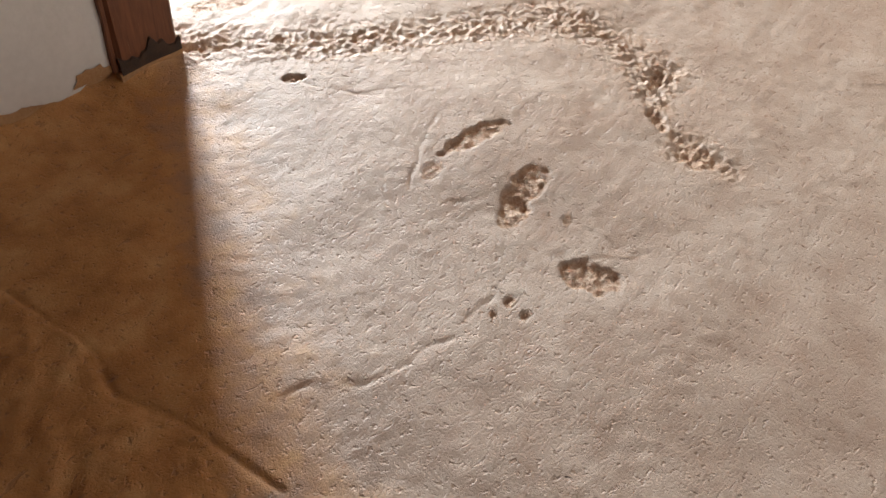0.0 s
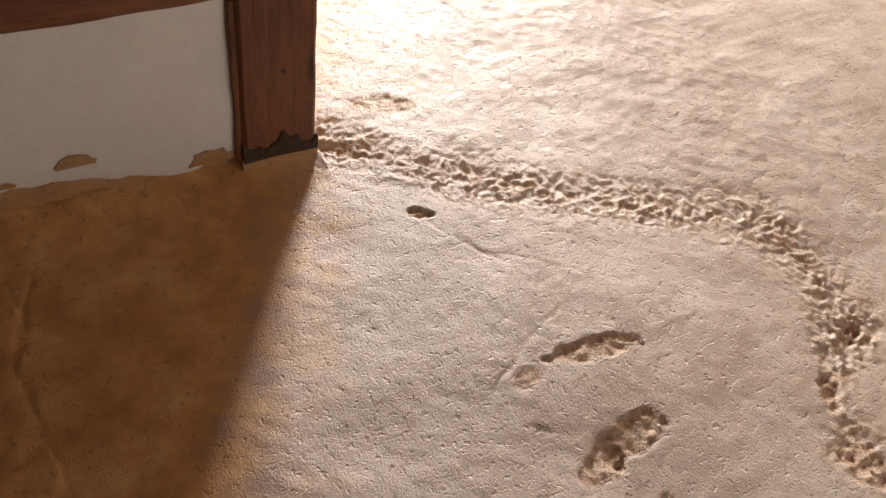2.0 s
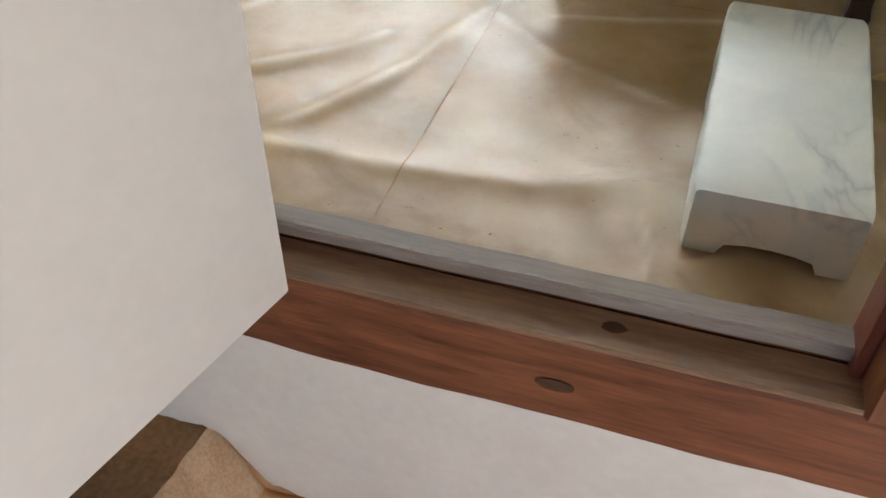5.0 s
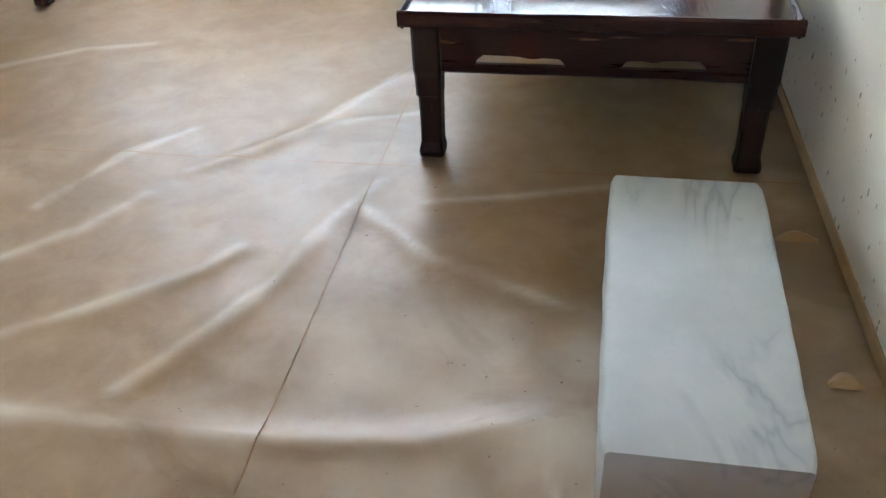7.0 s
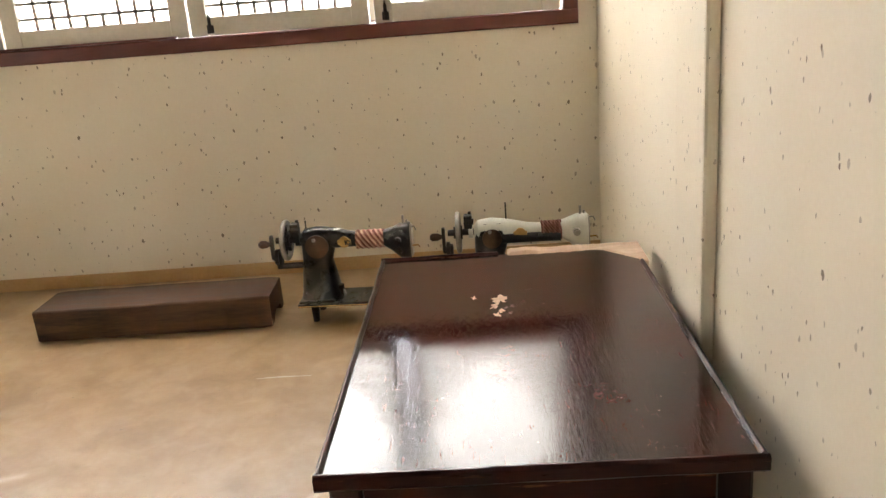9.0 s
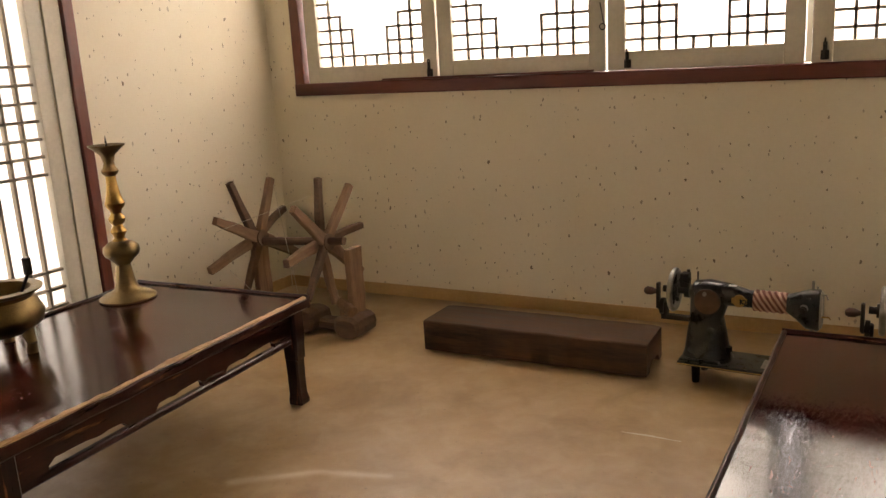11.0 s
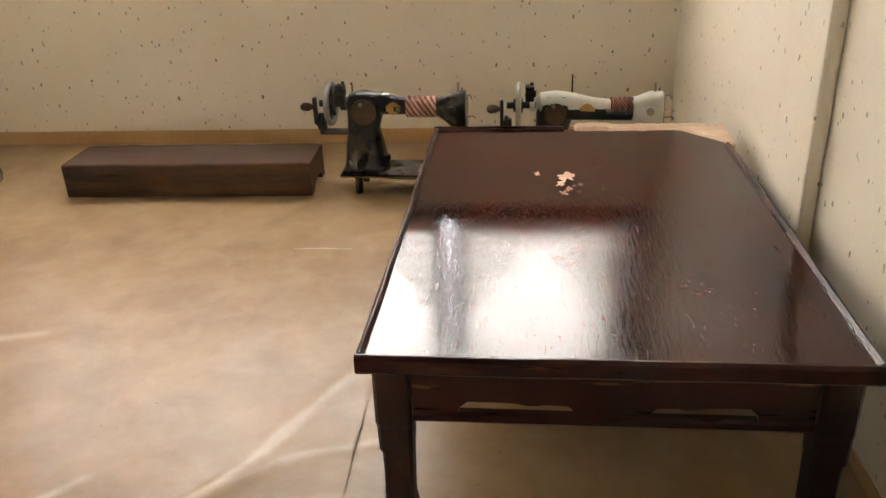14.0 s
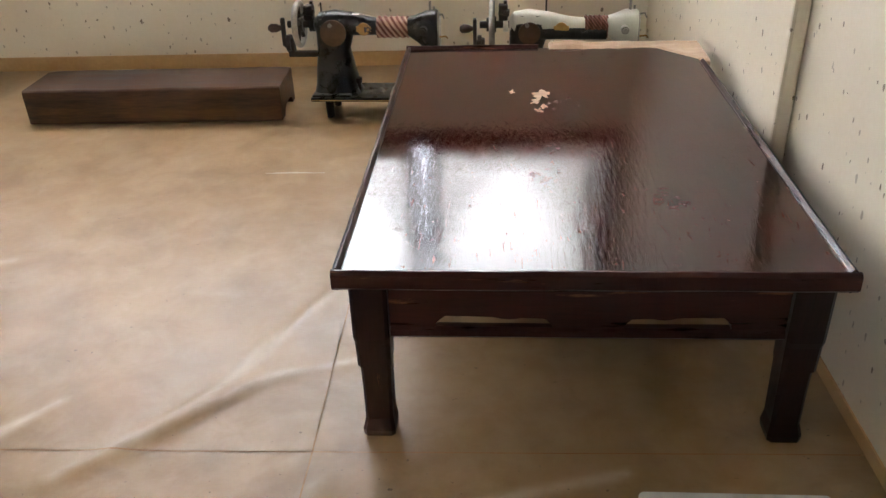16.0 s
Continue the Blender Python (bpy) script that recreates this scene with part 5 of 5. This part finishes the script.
    p("bobbin_case", lambda b: (rod(b, (-0.03, -0.02, z + 0.016), (-0.03, -0.02, z + 0.05), 0.007), rod(b, (-0.03, -0.02, z + 0.05), (-0.03, -0.02, z + 0.066), 0.012)), IRON)
    return m


sewing_machine(pose(-1.015, 2.985, F + 0.006, 0, 0, -3), "black hand-crank sewing machine with striped cloth round its arm", BLACK_ENAMEL, BLACK_ENAMEL, PINK_CLOTH, "pink and brown striped cloth wrap", STEEL, False)
sewing_machine(pose(-0.365, 2.94, F + 0.006, 0, 0, -1), "cream and black sewing machine with a red cloth wrap", BLACK_ENAMEL, WHITE_ENAMEL, RED_CLOTH, "faded red cloth wrap", STEEL, True)


# ---- spinning wheel ----
def spinning_wheel():
    w = thing("spinning_wheel", pose(0, 0, 0), "weathered wooden spinning wheel with two spoked hubs", "spinning wheel")
    y0, zc, xa, xb = 2.98, 0.90, -3.10, -2.735
    bm = bmesh.new()
    rod(bm, (xa - 0.06, y0, zc - 0.02), (xb + 0.11, y0, zc + 0.012), 0.020, 0.017, 12)
    part("axle", bm, DARK_TIMBER, w)
    for x, turn, ln in ((xa, 0.32, 0.30), (xb, 0.08, 0.30)):
        bm = bmesh.new()
        rod(bm, (x - 0.035, y0, zc - 0.003), (x + 0.035, y0, zc + 0.003), 0.040, 0.037, 14)
        part("hub", bm, DARK_TIMBER, w)
        for i in range(8):
            a = turn + i * math.pi / 4
            bm = bmesh.new()
            off = 0.016 if i % 2 else -0.016
            k = 0.94 + 0.1 * noise.noise(Vector((i * 1.7, x, 0)))
            beam(bm, (-0.014, -0.019 - 0.005 * (i % 3), 0.0), (0.014, 0.019 + 0.004 * (i % 2), ln * k), 2, 8, 0.004, 0.006, i * 2.0)
            for v_ in bm.verts:
                v_.co.y *= 1.15 - 0.45 * v_.co.z / ln
            ob = part("spoke", bm, GREY_TIMBER if i % 3 else DARK_TIMBER, w)
            lean = 7 if x == xb else -7
            ob.matrix_local = pose(x + off, y0, zc) @ Matrix.Rotation(a, 4, "X") @ pose(0, 0, 0, 0, lean * (0.4 if i % 2 else 1))
    for x, h, yy in ((xb + 0.150, 0.385, y0), (xa - 0.02, 0.42, y0 + 0.03)):
        bm = bmesh.new()
        beam(bm, (x - 0.016, yy - 0.046, F + 0.03), (x + 0.016, yy + 0.046, F + h), 2, 10, 0.004, 0.005, x)
        part("upright", bm, GREY_TIMBER, w)
    bm = bmesh.new()
    beam(bm, (xa - 0.08, y0 - 0.035, F + 0.012), (xb + 0.16, y0 + 0.035, F + 0.062), 0, 14, 0.012, 0.006, 4)
    part("base_beam", bm, DARK_TIMBER, w)
    for x in (xb + 0.14, xb - 0.10, xa):
        bm = bmesh.new()
        loft(bm, [(y0 - 0.088, x, F + 0.045, 0.052, 0.040), (y0 - 0.076, x, F + 0.052, 0.066, 0.050), (y0 - 0.02, x, F + 0.054, 0.070, 0.053), (y0 + 0.06, x, F + 0.050, 0.064, 0.048)], "y", 12, 2.6)
        part("base_foot", bm, DARK_TIMBER, w, "rough dark log foot")
    bm = bmesh.new()
    rod(bm, (xb + 0.10, y0 - 0.05, F + 0.155), (xb + 0.18, y0 - 0.08, F + 0.125), 0.022, 0.026, 10)
    rod(bm, (xb + 0.11, y0 - 0.05, F + 0.09), (xb + 0.12, y0 - 0.05, F + 0.16), 0.016, 0.018, 8)
    part("spindle_block", bm, GREY_TIMBER, w)
    for k, (a, b) in enumerate((((xa - 0.0, y0 - 0.26, zc + 0.08), (xb, y0 + 0.02, zc + 0.22)), ((xa, y0 + 0.14, zc + 0.24), (xb, y0 - 0.20, zc - 0.19)), ((xa, y0 - 0.2, zc - 0.1), (xb - 0.02, y0 - 0.25, F + 0.10)))):
        bm = bmesh.new()
        rod(bm, a, b, 0.0012, 0.0012, 5)
        part("thread", bm, THREAD, w, "loose cotton thread")
    return w


spinning_wheel()

# ---- brass on the far table ----
T2 = TABLE_Z + 0.374
candle = thing("candlestick", pose(-2.956, 2.111, T2), "tall turned brass candlestick on the low table", "candlestick")
for name, mat_, prof in (("foot", DULL_BRASS, [(0.096, 0.0), (0.098, 0.006), (0.088, 0.014), (0.060, 0.026), (0.042, 0.040), (0.034, 0.065), (0.029, 0.10), (0.024, 0.135)]),
                         ("lower_knop", DULL_BRASS, [(0.024, 0.135), (0.030, 0.142), (0.040, 0.155), (0.058, 0.172), (0.062, 0.185), (0.060, 0.203), (0.046, 0.218), (0.026, 0.228)]),
                         ("stem", BRASS, [(0.026, 0.228), (0.017, 0.238), (0.022, 0.252), (0.029, 0.264), (0.020, 0.278), (0.017, 0.288), (0.027, 0.302), (0.029, 0.314), (0.018, 0.332), (0.020, 0.345), (0.032, 0.360), (0.035, 0.372), (0.030, 0.382), (0.024, 0.405), (0.019, 0.44), (0.017, 0.475)]),
                         ("upper_knop", DULL_BRASS, [(0.017, 0.475), (0.027, 0.485), (0.029, 0.495), (0.020, 0.510), (0.018, 0.525), (0.022, 0.545)]),
                         ("drip_pan", DULL_BRASS, [(0.022, 0.545), (0.026, 0.555), (0.050, 0.578), (0.060, 0.586), (0.061, 0.591), (0.052, 0.589), (0.018, 0.580), (0.008, 0.580)]),
                         ("spike", IRON, [(0.0045, 0.58), (0.0035, 0.60), (0.001, 0.625)])):
    bm = bmesh.new()
    lathe(bm, [(r, z * 0.92) for r, z in prof])
    part(name, bm, mat_, candle, smooth=True)

burner = thing("incense_burner", pose(-2.860, 1.568, T2), "patinated brass tripod incense burner on the low table", "incense burner")
bm = bmesh.new()
lathe(bm, [(0.03, 0.052), (0.085, 0.060), (0.118, 0.085), (0.126, 0.115), (0.112, 0.145), (0.100, 0.160), (0.104, 0.172), (0.128, 0.182), (0.130, 0.188), (0.098, 0.188), (0.092, 0.165), (0.10, 0.14), (0.105, 0.10), (0.06, 0.075), (0.02, 0.07)], 32)
part("bowl", bm, DULL_BRASS, burner, smooth=True)
for a in (0.3, 2.4, 4.5):
    bm = bmesh.new()
    c, s = math.cos(a), math.sin(a)
    rod(bm, (0.085 * c, 0.085 * s, 0.075), (0.096 * c, 0.096 * s, 0.03), 0.022, 0.014, 10)
    rod(bm, (0.096 * c, 0.096 * s, 0.03), (0.092 * c, 0.092 * s, 0.0), 0.014, 0.017, 10)
    part("leg", bm, DULL_BRASS, burner, smooth=True)
bm = bmesh.new()
rod(bm, (0.06, 0.01, 0.12), (0.140, 0.02, 0.245), 0.004, 0.005, 8)
box(bm, (0.132, 0.010, 0.24), (0.150, 0.030, 0.29), 0.004)
part("ash_spoon", bm, IRON, burner, "dark iron ash spoon")
